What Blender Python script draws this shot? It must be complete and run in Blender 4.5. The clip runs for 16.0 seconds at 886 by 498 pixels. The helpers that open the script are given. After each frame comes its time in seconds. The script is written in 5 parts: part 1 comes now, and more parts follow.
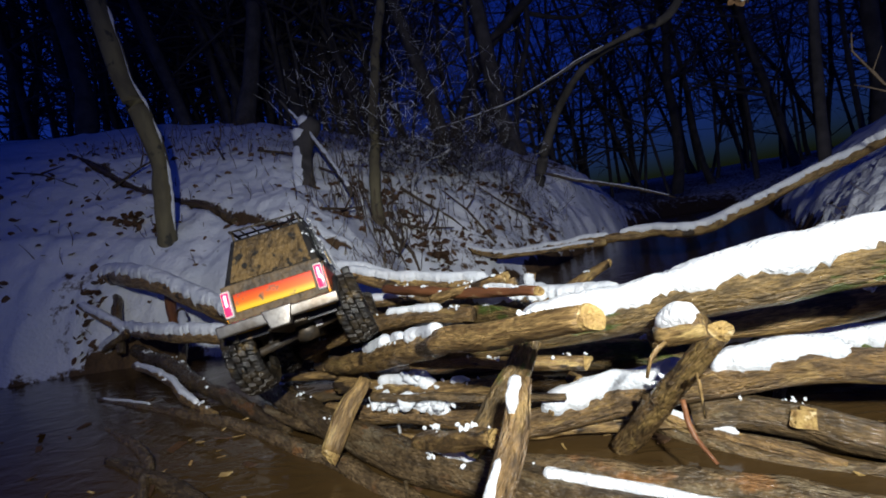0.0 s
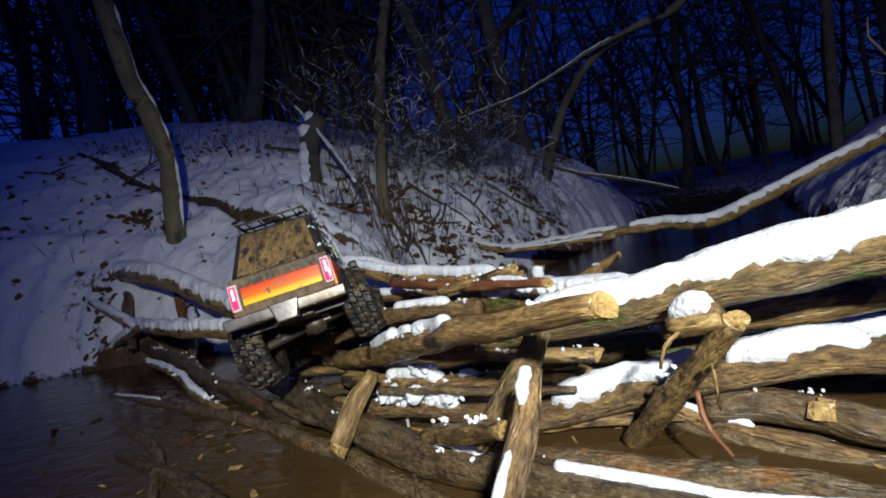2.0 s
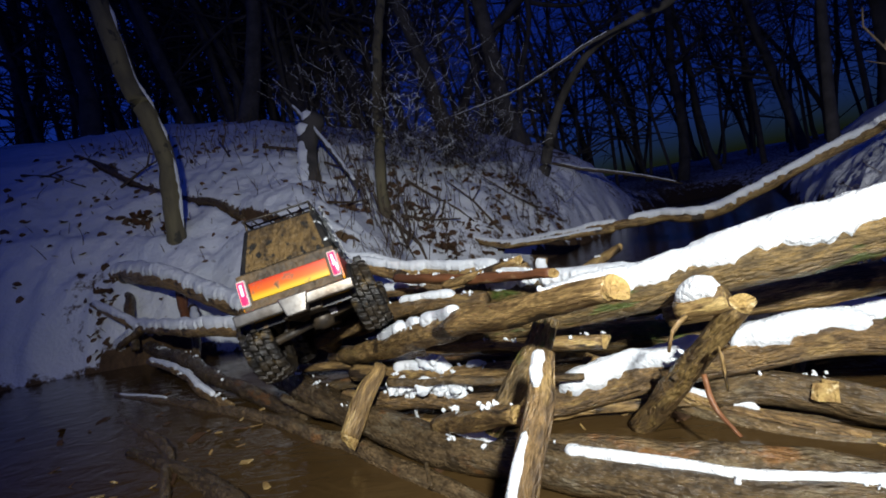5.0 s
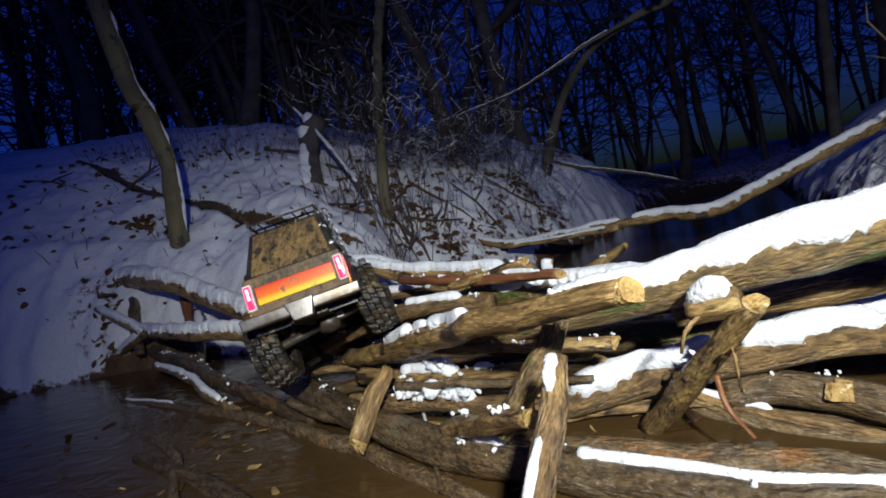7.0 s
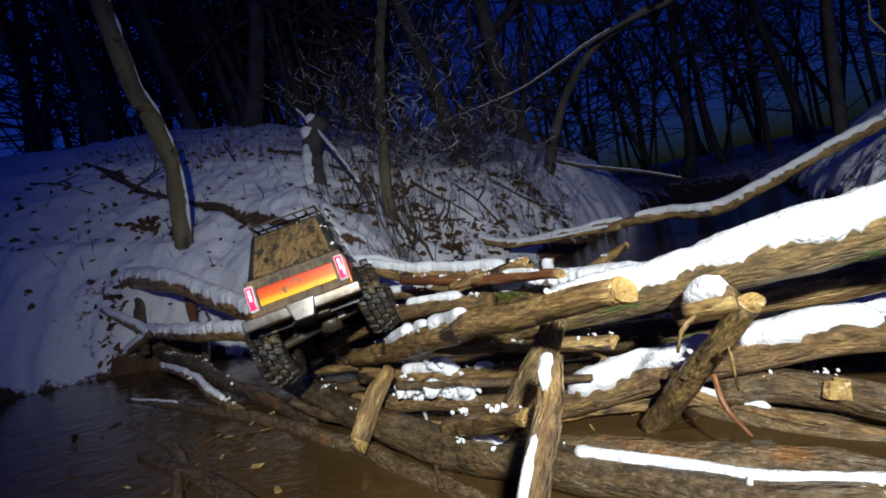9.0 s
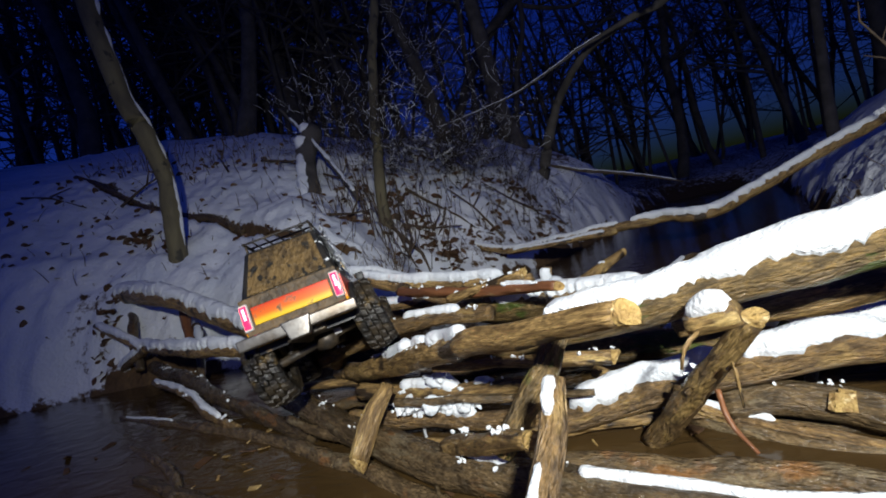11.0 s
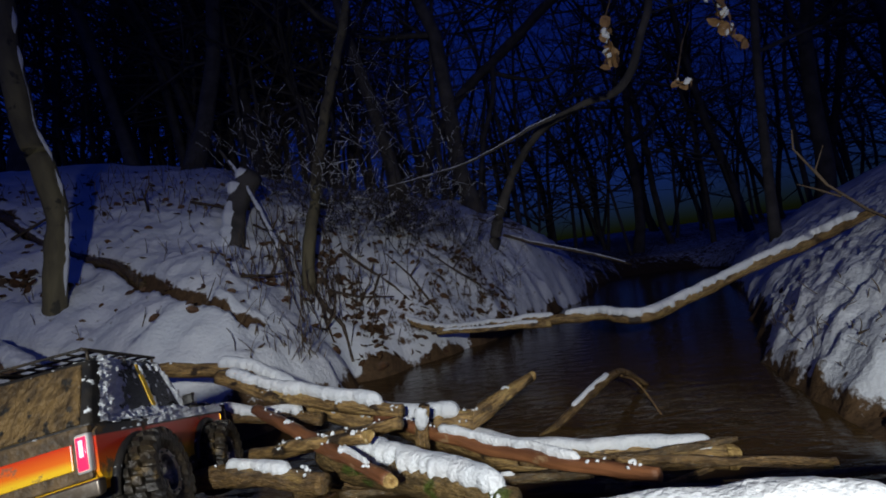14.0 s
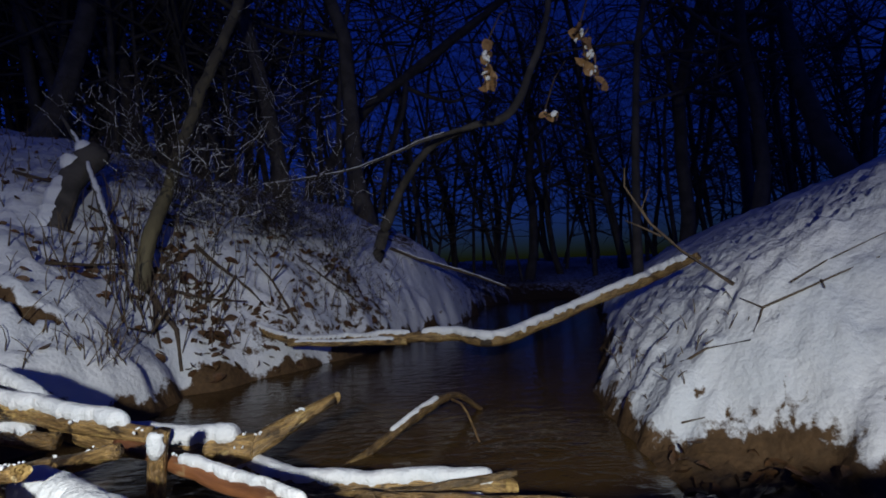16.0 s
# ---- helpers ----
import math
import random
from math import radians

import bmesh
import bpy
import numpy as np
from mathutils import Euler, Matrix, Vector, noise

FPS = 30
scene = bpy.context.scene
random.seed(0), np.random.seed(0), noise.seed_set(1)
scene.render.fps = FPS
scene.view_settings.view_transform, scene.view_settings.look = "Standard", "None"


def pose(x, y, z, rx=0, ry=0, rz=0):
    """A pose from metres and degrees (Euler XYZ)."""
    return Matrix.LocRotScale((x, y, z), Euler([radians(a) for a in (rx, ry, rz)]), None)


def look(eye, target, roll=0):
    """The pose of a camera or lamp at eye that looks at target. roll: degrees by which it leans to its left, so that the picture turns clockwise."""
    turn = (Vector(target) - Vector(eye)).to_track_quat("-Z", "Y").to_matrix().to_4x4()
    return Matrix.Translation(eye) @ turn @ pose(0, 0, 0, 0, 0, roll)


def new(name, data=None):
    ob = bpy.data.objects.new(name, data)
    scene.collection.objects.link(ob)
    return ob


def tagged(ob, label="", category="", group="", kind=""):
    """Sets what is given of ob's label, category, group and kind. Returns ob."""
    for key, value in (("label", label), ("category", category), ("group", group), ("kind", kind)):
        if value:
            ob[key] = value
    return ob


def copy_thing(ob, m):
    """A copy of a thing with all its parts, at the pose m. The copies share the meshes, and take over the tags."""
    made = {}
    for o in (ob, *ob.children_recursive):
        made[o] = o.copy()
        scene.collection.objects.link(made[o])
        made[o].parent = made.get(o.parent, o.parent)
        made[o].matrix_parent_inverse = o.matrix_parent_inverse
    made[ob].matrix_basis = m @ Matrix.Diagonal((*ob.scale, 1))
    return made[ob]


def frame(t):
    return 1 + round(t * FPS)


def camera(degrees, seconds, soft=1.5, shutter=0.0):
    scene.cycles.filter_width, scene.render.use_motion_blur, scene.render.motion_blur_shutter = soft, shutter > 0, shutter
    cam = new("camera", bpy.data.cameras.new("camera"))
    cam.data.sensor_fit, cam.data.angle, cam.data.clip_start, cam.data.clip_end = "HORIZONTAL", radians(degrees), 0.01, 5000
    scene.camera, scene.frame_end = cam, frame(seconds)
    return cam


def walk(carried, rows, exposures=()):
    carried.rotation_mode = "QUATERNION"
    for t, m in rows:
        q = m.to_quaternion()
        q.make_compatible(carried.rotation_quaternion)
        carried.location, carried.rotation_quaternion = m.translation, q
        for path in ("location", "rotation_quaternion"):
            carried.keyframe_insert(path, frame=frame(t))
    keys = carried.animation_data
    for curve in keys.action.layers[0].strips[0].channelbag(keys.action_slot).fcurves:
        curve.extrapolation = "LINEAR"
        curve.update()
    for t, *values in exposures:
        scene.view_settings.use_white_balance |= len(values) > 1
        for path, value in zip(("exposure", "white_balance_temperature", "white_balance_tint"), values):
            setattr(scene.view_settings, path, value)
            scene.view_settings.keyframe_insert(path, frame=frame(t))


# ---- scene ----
cam = camera(87.5, 16.0, 1.8)
PATH = [
    (0, (0.734, 0.624, 0.371), (0.348, 2.584, 0.292), -9.5),
    (0.5, (0.729, 0.63, 0.368), (0.336, 2.589, 0.288), -9.8),
    (1, (0.73, 0.628, 0.364), (0.325, 2.585, 0.278), -10.3),
    (1.5, (0.737, 0.632, 0.362), (0.323, 2.586, 0.277), -9.8),
    (2, (0.731, 0.633, 0.363), (0.311, 2.586, 0.273), -10.0),
    (2.5, (0.729, 0.631, 0.355), (0.309, 2.584, 0.268), -9.9),
    (3, (0.722, 0.619, 0.359), (0.306, 2.573, 0.258), -10.8),
    (3.5, (0.718, 0.617, 0.358), (0.309, 2.572, 0.255), -11.1),
    (4, (0.715, 0.619, 0.356), (0.308, 2.574, 0.254), -11.0),
    (6.5, (0.717, 0.621, 0.357), (0.292, 2.573, 0.26), -11.1),
    (7, (0.707, 0.623, 0.361), (0.289, 2.577, 0.263), -11.6),
    (7.5, (0.706, 0.615, 0.362), (0.292, 2.569, 0.266), -11.5),
    (8, (0.719, 0.63, 0.363), (0.292, 2.582, 0.271), -11.3),
    (8.5, (0.717, 0.621, 0.361), (0.285, 2.571, 0.261), -11.8),
    (9, (0.716, 0.619, 0.361), (0.281, 2.569, 0.265), -11.9),
    (9.5, (0.722, 0.62, 0.359), (0.287, 2.57, 0.271), -12.8),
    (11.8, (0.714, 0.661, 0.427), (0.317, 2.62, 0.363), -12.5),
    (12, (0.781, 0.707, 0.45), (0.399, 2.669, 0.397), -10.6),
    (12.5, (0.871, 0.813, 0.488), (0.542, 2.786, 0.492), -7.1),
    (13, (0.876, 0.824, 0.487), (0.568, 2.799, 0.523), -6.8),
    (13.5, (0.898, 0.849, 0.5), (0.616, 2.828, 0.556), -7.0),
    (14, (0.917, 0.873, 0.506), (0.676, 2.856, 0.594), -7.5),
    (14.5, (0.913, 0.885, 0.512), (0.749, 2.875, 0.628), -7.3),
    (15, (1.003, 0.926, 0.503), (0.92, 2.92, 0.626), -5.9),
    (15.5, (1.068, 0.957, 0.494), (1.096, 2.953, 0.613), -4.4),
    (16, (1.155, 0.992, 0.47), (1.303, 2.983, 0.589), -2.6),
]

walk(cam, [(t, look(eye, target, roll)) for t, eye, target, roll in PATH],
     exposures=[(0, 0.0), (9.7, 0.0), (12.0, -0.2), (13.0, -0.55), (14.5, -0.5), (15.2, -0.4), (16, -0.15)])

SKY_STRENGTH = 0.155
TORCH_POWER = 210.0
TORCH_CONE = 104
TORCH_AT, TORCH_TO = (1.00, -0.08, 0.88), (0.80, 3.0, 0.26)

# ---- world and light ----
world = bpy.data.worlds.new("dusk")
scene.world = world
world.use_nodes = True
wn = world.node_tree
sky = wn.nodes.new("ShaderNodeTexSky")
sky.sky_type = "NISHITA"
sky.sun_disc = False
sky.sun_elevation = radians(1.0)
sky.sun_rotation = radians(160)
tint = wn.nodes.new("ShaderNodeMix")
tint.data_type = "RGBA"
tint.blend_type = "MULTIPLY"
tint.inputs[0].default_value = 1.0
tint.inputs[7].default_value = (0.03, 0.10, 1.0, 1)
wn.links.new(sky.outputs[0], tint.inputs[6])
wn.links.new(tint.outputs[2], wn.nodes["Background"].inputs[0])
wn.nodes["Background"].inputs[1].default_value = SKY_STRENGTH

# the hand lamp carried beside the lens
torch_data = bpy.data.lights.new("hand_lamp", "SPOT")
torch_data.energy = TORCH_POWER
torch_data.color = (0.96, 0.98, 0.95)
torch_data.spot_size = radians(TORCH_CONE)
torch_data.spot_blend = 1.0
torch_data.shadow_soft_size = 0.04
torch = new("hand_lamp", torch_data)
torch.matrix_world = look(TORCH_AT, TORCH_TO)


# ---- materials ----
def material(name, base, rough=0.7, metal=0.0, second=None, scale=8.0, stretch=(1, 1, 1), bump=0.3, bump_scale=40.0,
             speck=None, speck_scale=120.0, speck_cut=0.62, spec=0.5, coat=0.0, random_shift=0.0, detail=8.0, space="Object", fine=0.0, patch=None):
    m = bpy.data.materials.new(name)
    m.use_nodes = True
    nt = m.node_tree
    bs = nt.nodes["Principled BSDF"]
    bs.inputs["Roughness"].default_value = rough
    bs.inputs["Metallic"].default_value = metal
    bs.inputs["Specular IOR Level"].default_value = spec
    bs.inputs["Coat Weight"].default_value = coat
    tc = nt.nodes.new("ShaderNodeTexCoord")
    mp = nt.nodes.new("ShaderNodeMapping")
    mp.inputs["Scale"].default_value = stretch
    if space == "grain":
        tc = nt.nodes.new("ShaderNodeAttribute")
        tc.attribute_name = "grain"
        space = "Vector"
    nt.links.new(tc.outputs[space], mp.inputs["Vector"])
    n1 = nt.nodes.new("ShaderNodeTexNoise")
    n1.inputs["Scale"].default_value = scale
    n1.inputs["Detail"].default_value = detail
    n1.inputs["Roughness"].default_value = 0.62
    nt.links.new(mp.outputs[0], n1.inputs["Vector"])
    ramp = nt.nodes.new("ShaderNodeMapRange")
    ramp.inputs["From Min"].default_value = 0.40
    ramp.inputs["From Max"].default_value = 0.60
    nt.links.new(n1.outputs["Fac"], ramp.inputs["Value"])
    mix = nt.nodes.new("ShaderNodeMix")
    mix.data_type = "RGBA"
    mix.inputs[6].default_value = (*base, 1)
    mix.inputs[7].default_value = (*(second or [c * 0.6 for c in base]), 1)
    nt.links.new(ramp.outputs[0], mix.inputs[0])
    col = mix.outputs[2]
    n2 = nt.nodes.new("ShaderNodeTexNoise")
    n2.inputs["Scale"].default_value = bump_scale
    n2.inputs["Detail"].default_value = 6.0
    nt.links.new(mp.outputs[0], n2.inputs["Vector"])
    if speck:
        n3 = nt.nodes.new("ShaderNodeTexNoise")
        n3.inputs["Scale"].default_value = speck_scale
        n3.inputs["Detail"].default_value = 4.0
        m3 = nt.nodes.new("ShaderNodeMapping")
        m3.inputs["Scale"].default_value = tuple(0.5 + 0.5 * k for k in stretch)
        nt.links.new(tc.outputs[space], m3.inputs["Vector"])
        nt.links.new(m3.outputs[0], n3.inputs["Vector"])
        r3 = nt.nodes.new("ShaderNodeMapRange")
        r3.inputs["From Min"].default_value = speck_cut
        r3.inputs["From Max"].default_value = speck_cut + 0.05
        nt.links.new(n3.outputs["Fac"], r3.inputs["Value"])
        mx = nt.nodes.new("ShaderNodeMix")
        mx.data_type = "RGBA"
        mx.inputs[7].default_value = (*speck, 1)
        nt.links.new(col, mx.inputs[6])
        nt.links.new(r3.outputs[0], mx.inputs[0])
        col = mx.outputs[2]
    if patch:
        n4 = nt.nodes.new("ShaderNodeTexNoise")
        n4.inputs["Scale"].default_value = 26.0
        n4.inputs["Detail"].default_value = 9.0
        n4.inputs["Roughness"].default_value = 0.72
        nt.links.new(mp.outputs[0], n4.inputs["Vector"])
        r4 = nt.nodes.new("ShaderNodeMapRange")
        r4.inputs["From Min"].default_value = 0.56
        r4.inputs["From Max"].default_value = 0.60
        nt.links.new(n4.outputs["Fac"], r4.inputs["Value"])
        m4 = nt.nodes.new("ShaderNodeMix")
        m4.data_type = "RGBA"
        m4.inputs[7].default_value = (*patch, 1)
        nt.links.new(col, m4.inputs[6])
        nt.links.new(r4.outputs[0], m4.inputs[0])
        col = m4.outputs[2]
    if fine:
        n5 = nt.nodes.new("ShaderNodeTexNoise")
        n5.inputs["Scale"].default_value = 420.0
        n5.inputs["Detail"].default_value = 6.0
        n5.inputs["Roughness"].default_value = 0.7
        nt.links.new(mp.outputs[0], n5.inputs["Vector"])
        r5 = nt.nodes.new("ShaderNodeMapRange")
        r5.inputs["From Min"].default_value = 0.36
        r5.inputs["From Max"].default_value = 0.64
        r5.inputs["To Min"].default_value = 1 - fine
        r5.inputs["To Max"].default_value = 1 + fine
        nt.links.new(n5.outputs["Fac"], r5.inputs["Value"])
        h5 = nt.nodes.new("ShaderNodeHueSaturation")
        nt.links.new(r5.outputs[0], h5.inputs["Value"])
        nt.links.new(col, h5.inputs["Color"])
        col = h5.outputs[0]
        wet = nt.nodes.new("ShaderNodeMapRange")
        wet.inputs["From Min"].default_value = 0.35
        wet.inputs["From Max"].default_value = 0.65
        wet.inputs["To Min"].default_value = max(0.08, rough - 0.2)
        wet.inputs["To Max"].default_value = rough + 0.2
        nt.links.new(n1.outputs["Fac"], wet.inputs["Value"])
        nt.links.new(wet.outputs[0], bs.inputs["Roughness"])
    if random_shift:
        oi = nt.nodes.new("ShaderNodeObjectInfo")
        hs = nt.nodes.new("ShaderNodeHueSaturation")
        mr = nt.nodes.new("ShaderNodeMapRange")
        mr.inputs["To Min"].default_value = 1 - random_shift
        mr.inputs["To Max"].default_value = 1 + random_shift
        nt.links.new(oi.outputs["Random"], mr.inputs["Value"])
        nt.links.new(mr.outputs[0], hs.inputs["Value"])
        nt.links.new(col, hs.inputs["Color"])
        col = hs.outputs[0]
    nt.links.new(col, bs.inputs["Base Color"])
    bp = nt.nodes.new("ShaderNodeBump")
    bp.inputs["Strength"].default_value = bump
    bp.inputs["Distance"].default_value = 0.012
    nt.links.new(n2.outputs["Fac"], bp.inputs["Height"])
    nt.links.new(bp.outputs[0], bs.inputs["Normal"])
    return m


SNOW = material("snow", (0.86, 0.88, 0.90), 0.75, second=(0.78, 0.82, 0.86), scale=14, bump=0.5, bump_scale=160, spec=0.25)
BARK = material("wet_bark", (0.28, 0.175, 0.075), 0.36, second=(0.10, 0.062, 0.029), scale=95, stretch=(1, 1, 0.30), space="grain", bump=1.0, bump_scale=230,
                speck=(0.34, 0.22, 0.085), speck_scale=17, speck_cut=0.58, random_shift=0.25, fine=0.45, patch=(0.36, 0.235, 0.085))
BARE = material("stripped_wood", (0.39, 0.25, 0.098), 0.40, second=(0.14, 0.084, 0.033), scale=95, stretch=(1, 1, 0.20), space="grain", bump=0.7, bump_scale=230,
                speck=(0.045, 0.03, 0.018), speck_scale=18, speck_cut=0.57, random_shift=0.15, fine=0.45, patch=(0.46, 0.32, 0.12))
MOSSY = material("mossy_bark", (0.25, 0.165, 0.066), 0.42, second=(0.09, 0.06, 0.025), scale=95, stretch=(1, 1, 0.32), space="grain", bump=0.9, bump_scale=230,
                 speck=(0.085, 0.11, 0.02), speck_scale=16, speck_cut=0.63, fine=0.45, patch=(0.075, 0.10, 0.02))
DARKWET = material("soaked_wood", (0.17, 0.115, 0.058), 0.26, second=(0.066, 0.045, 0.023), scale=95, stretch=(1, 1, 0.32), space="grain", bump=0.7, bump_scale=230,
                   speck=(0.20, 0.10, 0.038), speck_scale=16, speck_cut=0.62, random_shift=0.25, fine=0.45, patch=(0.17, 0.13, 0.075))
REDWOOD = material("reddish_wood", (0.27, 0.11, 0.045), 0.45, second=(0.14, 0.055, 0.025), scale=26, stretch=(1, 1, 0.14), space="grain", bump=0.6, bump_scale=80,
                   speck=(0.33, 0.20, 0.10), speck_scale=40, speck_cut=0.63)
CUT = material("raw_cut_wood", (0.52, 0.35, 0.12), 0.6, second=(0.30, 0.18, 0.06), scale=60, bump=0.8, bump_scale=150,
               speck=(0.75, 0.58, 0.30), speck_scale=90, speck_cut=0.6)
TRUNK = material("young_trunk_bark", (0.17, 0.145, 0.075), 0.75, second=(0.10, 0.085, 0.05), scale=9, stretch=(1, 1, 0.3), space="grain", bump=0.5, bump_scale=45,
                 speck=(0.05, 0.045, 0.03), speck_scale=18, speck_cut=0.62)
FARBARK = material("dark_far_bark", (0.095, 0.085, 0.075), 0.9, second=(0.05, 0.045, 0.04), scale=6, bump=0.4, bump_scale=30)
BUSHBARK = material("dark_bush_bark", (0.05, 0.038, 0.028), 0.85, second=(0.026, 0.02, 0.016), scale=20, bump=0.2)
TWIG = material("twig_bark", (0.11, 0.075, 0.045), 0.7, second=(0.06, 0.042, 0.028), scale=30, bump=0.3, bump_scale=90)
LEAF = material("dead_leaf", (0.13, 0.062, 0.024), 0.6, second=(0.06, 0.032, 0.016), scale=30, bump=0.4, bump_scale=90)
PALELEAF = material("pale_beech_leaf", (0.36, 0.21, 0.09), 0.6, second=(0.20, 0.11, 0.045), scale=30, bump=0.4, bump_scale=90)
DRYGRASS = material("dry_stem", (0.16, 0.115, 0.06), 0.8, second=(0.08, 0.055, 0.03), scale=20, bump=0.2)


def ground_material():
    m = material("snowy_ground", (0.86, 0.88, 0.90), 0.8, second=(0.74, 0.78, 0.82), scale=3.0, bump=0.6, bump_scale=55, spec=0.2)
    nt = m.node_tree
    bs = nt.nodes["Principled BSDF"]
    old = bs.inputs["Base Color"].links[0].from_socket
    # share of bare soil near the creek, and of painted darkness far off
    at = nt.nodes.new("ShaderNodeAttribute")
    at.attribute_name = "soil_far_shade"
    nz = nt.nodes.new("ShaderNodeTexNoise")
    nz.inputs["Scale"].default_value = 16.0
    nz.inputs["Detail"].default_value = 8.0
    nz.inputs["Roughness"].default_value = 0.7
    tc = nt.nodes.new("ShaderNodeTexCoord")
    nt.links.new(tc.outputs["Object"], nz.inputs["Vector"])
    ad = nt.nodes.new("ShaderNodeMath")
    ad.operation = "ADD"
    nt.links.new(at.outputs["Fac"], ad.inputs[0])
    nt.links.new(nz.outputs["Fac"], ad.inputs[1])
    mr = nt.nodes.new("ShaderNodeMapRange")
    mr.inputs["From Min"].default_value = 0.74
    mr.inputs["From Max"].default_value = 0.84
    nt.links.new(ad.outputs[0], mr.inputs["Value"])
    soil_far_shade = nt.nodes.new("ShaderNodeMix")
    soil_far_shade.data_type = "RGBA"
    soil_far_shade.inputs[6].default_value = (0.17, 0.10, 0.048, 1)
    soil_far_shade.inputs[7].default_value = (0.05, 0.032, 0.018, 1)
    n2 = nt.nodes.new("ShaderNodeTexNoise")
    n2.inputs["Scale"].default_value = 45.0
    nt.links.new(tc.outputs["Object"], n2.inputs["Vector"])
    nt.links.new(n2.outputs["Fac"], soil_far_shade.inputs[0])
    mx = nt.nodes.new("ShaderNodeMix")
    mx.data_type = "RGBA"
    nt.links.new(mr.outputs[0], mx.inputs[0])
    nt.links.new(old, mx.inputs[6])
    nt.links.new(soil_far_shade.outputs[2], mx.inputs[7])
    nt.links.new(mx.outputs[2], bs.inputs["Base Color"])
    return m


def water_material():
    m = bpy.data.materials.new("muddy_water")
    m.use_nodes = True
    nt = m.node_tree
    bs = nt.nodes["Principled BSDF"]
    bs.inputs["Roughness"].default_value = 0.07
    bs.inputs["IOR"].default_value = 1.33
    tc = nt.nodes.new("ShaderNodeTexCoord")
    n0 = nt.nodes.new("ShaderNodeTexNoise")
    n0.inputs["Scale"].default_value = 2.5
    n0.inputs["Detail"].default_value = 9.0
    nt.links.new(tc.outputs["Object"], n0.inputs["Vector"])
    mx = nt.nodes.new("ShaderNodeMix")
    mx.data_type = "RGBA"
    mx.inputs[6].default_value = (0.045, 0.026, 0.010, 1)
    mx.inputs[7].default_value = (0.105, 0.062, 0.022, 1)
    nt.links.new(n0.outputs["Fac"], mx.inputs[0])
    nt.links.new(mx.outputs[2], bs.inputs["Base Color"])
    mp = nt.nodes.new("ShaderNodeMapping")
    mp.inputs["Scale"].default_value = (1.0, 2.2, 1.0)
    mp.inputs["Rotation"].default_value = (0, 0, 0.5)
    nt.links.new(tc.outputs["Object"], mp.inputs["Vector"])
    n1 = nt.nodes.new("ShaderNodeTexNoise")
    n1.inputs["Scale"].default_value = 9.0
    n1.inputs["Detail"].default_value = 4.0
    n1.inputs["Distortion"].default_value = 0.8
    nt.links.new(mp.outputs[0], n1.inputs["Vector"])
    bp = nt.nodes.new("ShaderNodeBump")
    bp.inputs["Strength"].default_value = 0.22
    bp.inputs["Distance"].default_value = 0.02
    nt.links.new(n1.outputs["Fac"], bp.inputs["Height"])
    nt.links.new(bp.outputs[0], bs.inputs["Normal"])
    return m


GROUND, WATER = ground_material(), water_material()


# ---- mesh helpers ----
def part(name, bm, mat, parent=None, label="", smooth=True, grain=None):
    """A bmesh, or (verts, faces), as one mesh object under a thing or part."""
    me = bpy.data.meshes.new(name)
    if isinstance(bm, tuple):
        me.from_pydata(bm[0], [], bm[1])
        me.update()
    else:
        bm.normal_update()
        bm.to_mesh(me)
        bm.free()
    me.materials.append(mat)
    if grain is not None:
        at = me.attributes.new("grain", "FLOAT_VECTOR", "POINT")
        at.data.foreach_set("vector", np.asarray(grain, np.float32).reshape(-1))
    if smooth:
        me.polygons.foreach_set("use_smooth", [True] * len(me.polygons))
    ob = new(name, me)
    if parent:
        ob.parent = parent
    if label:
        ob["label"] = label
    return ob


def spline(pts, radii, step):
    """Catmull-Rom through pts, resampled at even steps: points, radii, tangents."""
    p = np.array(pts, float)
    r = np.array(radii, float)
    p = np.vstack([2 * p[0] - p[1], p, 2 * p[-1] - p[-2]])
    r = np.r_[r[0], r, r[-1]]
    fine, fr = [], []
    for i in range(1, len(p) - 2):
        for u in np.linspace(0, 1, 24, endpoint=False):
            w = np.array([-u + 2 * u * u - u ** 3, 2 - 5 * u * u + 3 * u ** 3, u + 4 * u * u - 3 * u ** 3, -u * u + u ** 3]) / 2
            fine.append(w @ p[i - 1:i + 3])
            fr.append(w @ r[i - 1:i + 3])
    fine.append(p[-2]), fr.append(r[-2])
    fine, fr = np.array(fine), np.array(fr)
    s = np.r_[0, np.cumsum(np.linalg.norm(np.diff(fine, axis=0), axis=1))]
    n = max(3, int(s[-1] / step) + 1)
    at = np.linspace(0, s[-1], n)
    q = np.stack([np.interp(at, s, fine[:, k]) for k in range(3)], 1)
    rr = np.interp(at, s, fr)
    tan = np.gradient(q, axis=0)
    tan /= np.linalg.norm(tan, axis=1)[:, None]
    return q, np.maximum(rr, 0.0008), tan, at


def frames(tan):
    """Side and upward directions across a path, upward as near to z as may be."""
    up = np.tile([0.0, 0.0, 1.0], (len(tan), 1))
    flat = np.abs(tan[:, 2]) > 0.92
    up[flat] = [0.0, -1.0, 0.3]
    side = np.cross(tan, up)
    side /= np.linalg.norm(side, axis=1)[:, None]
    return side, np.cross(side, tan)


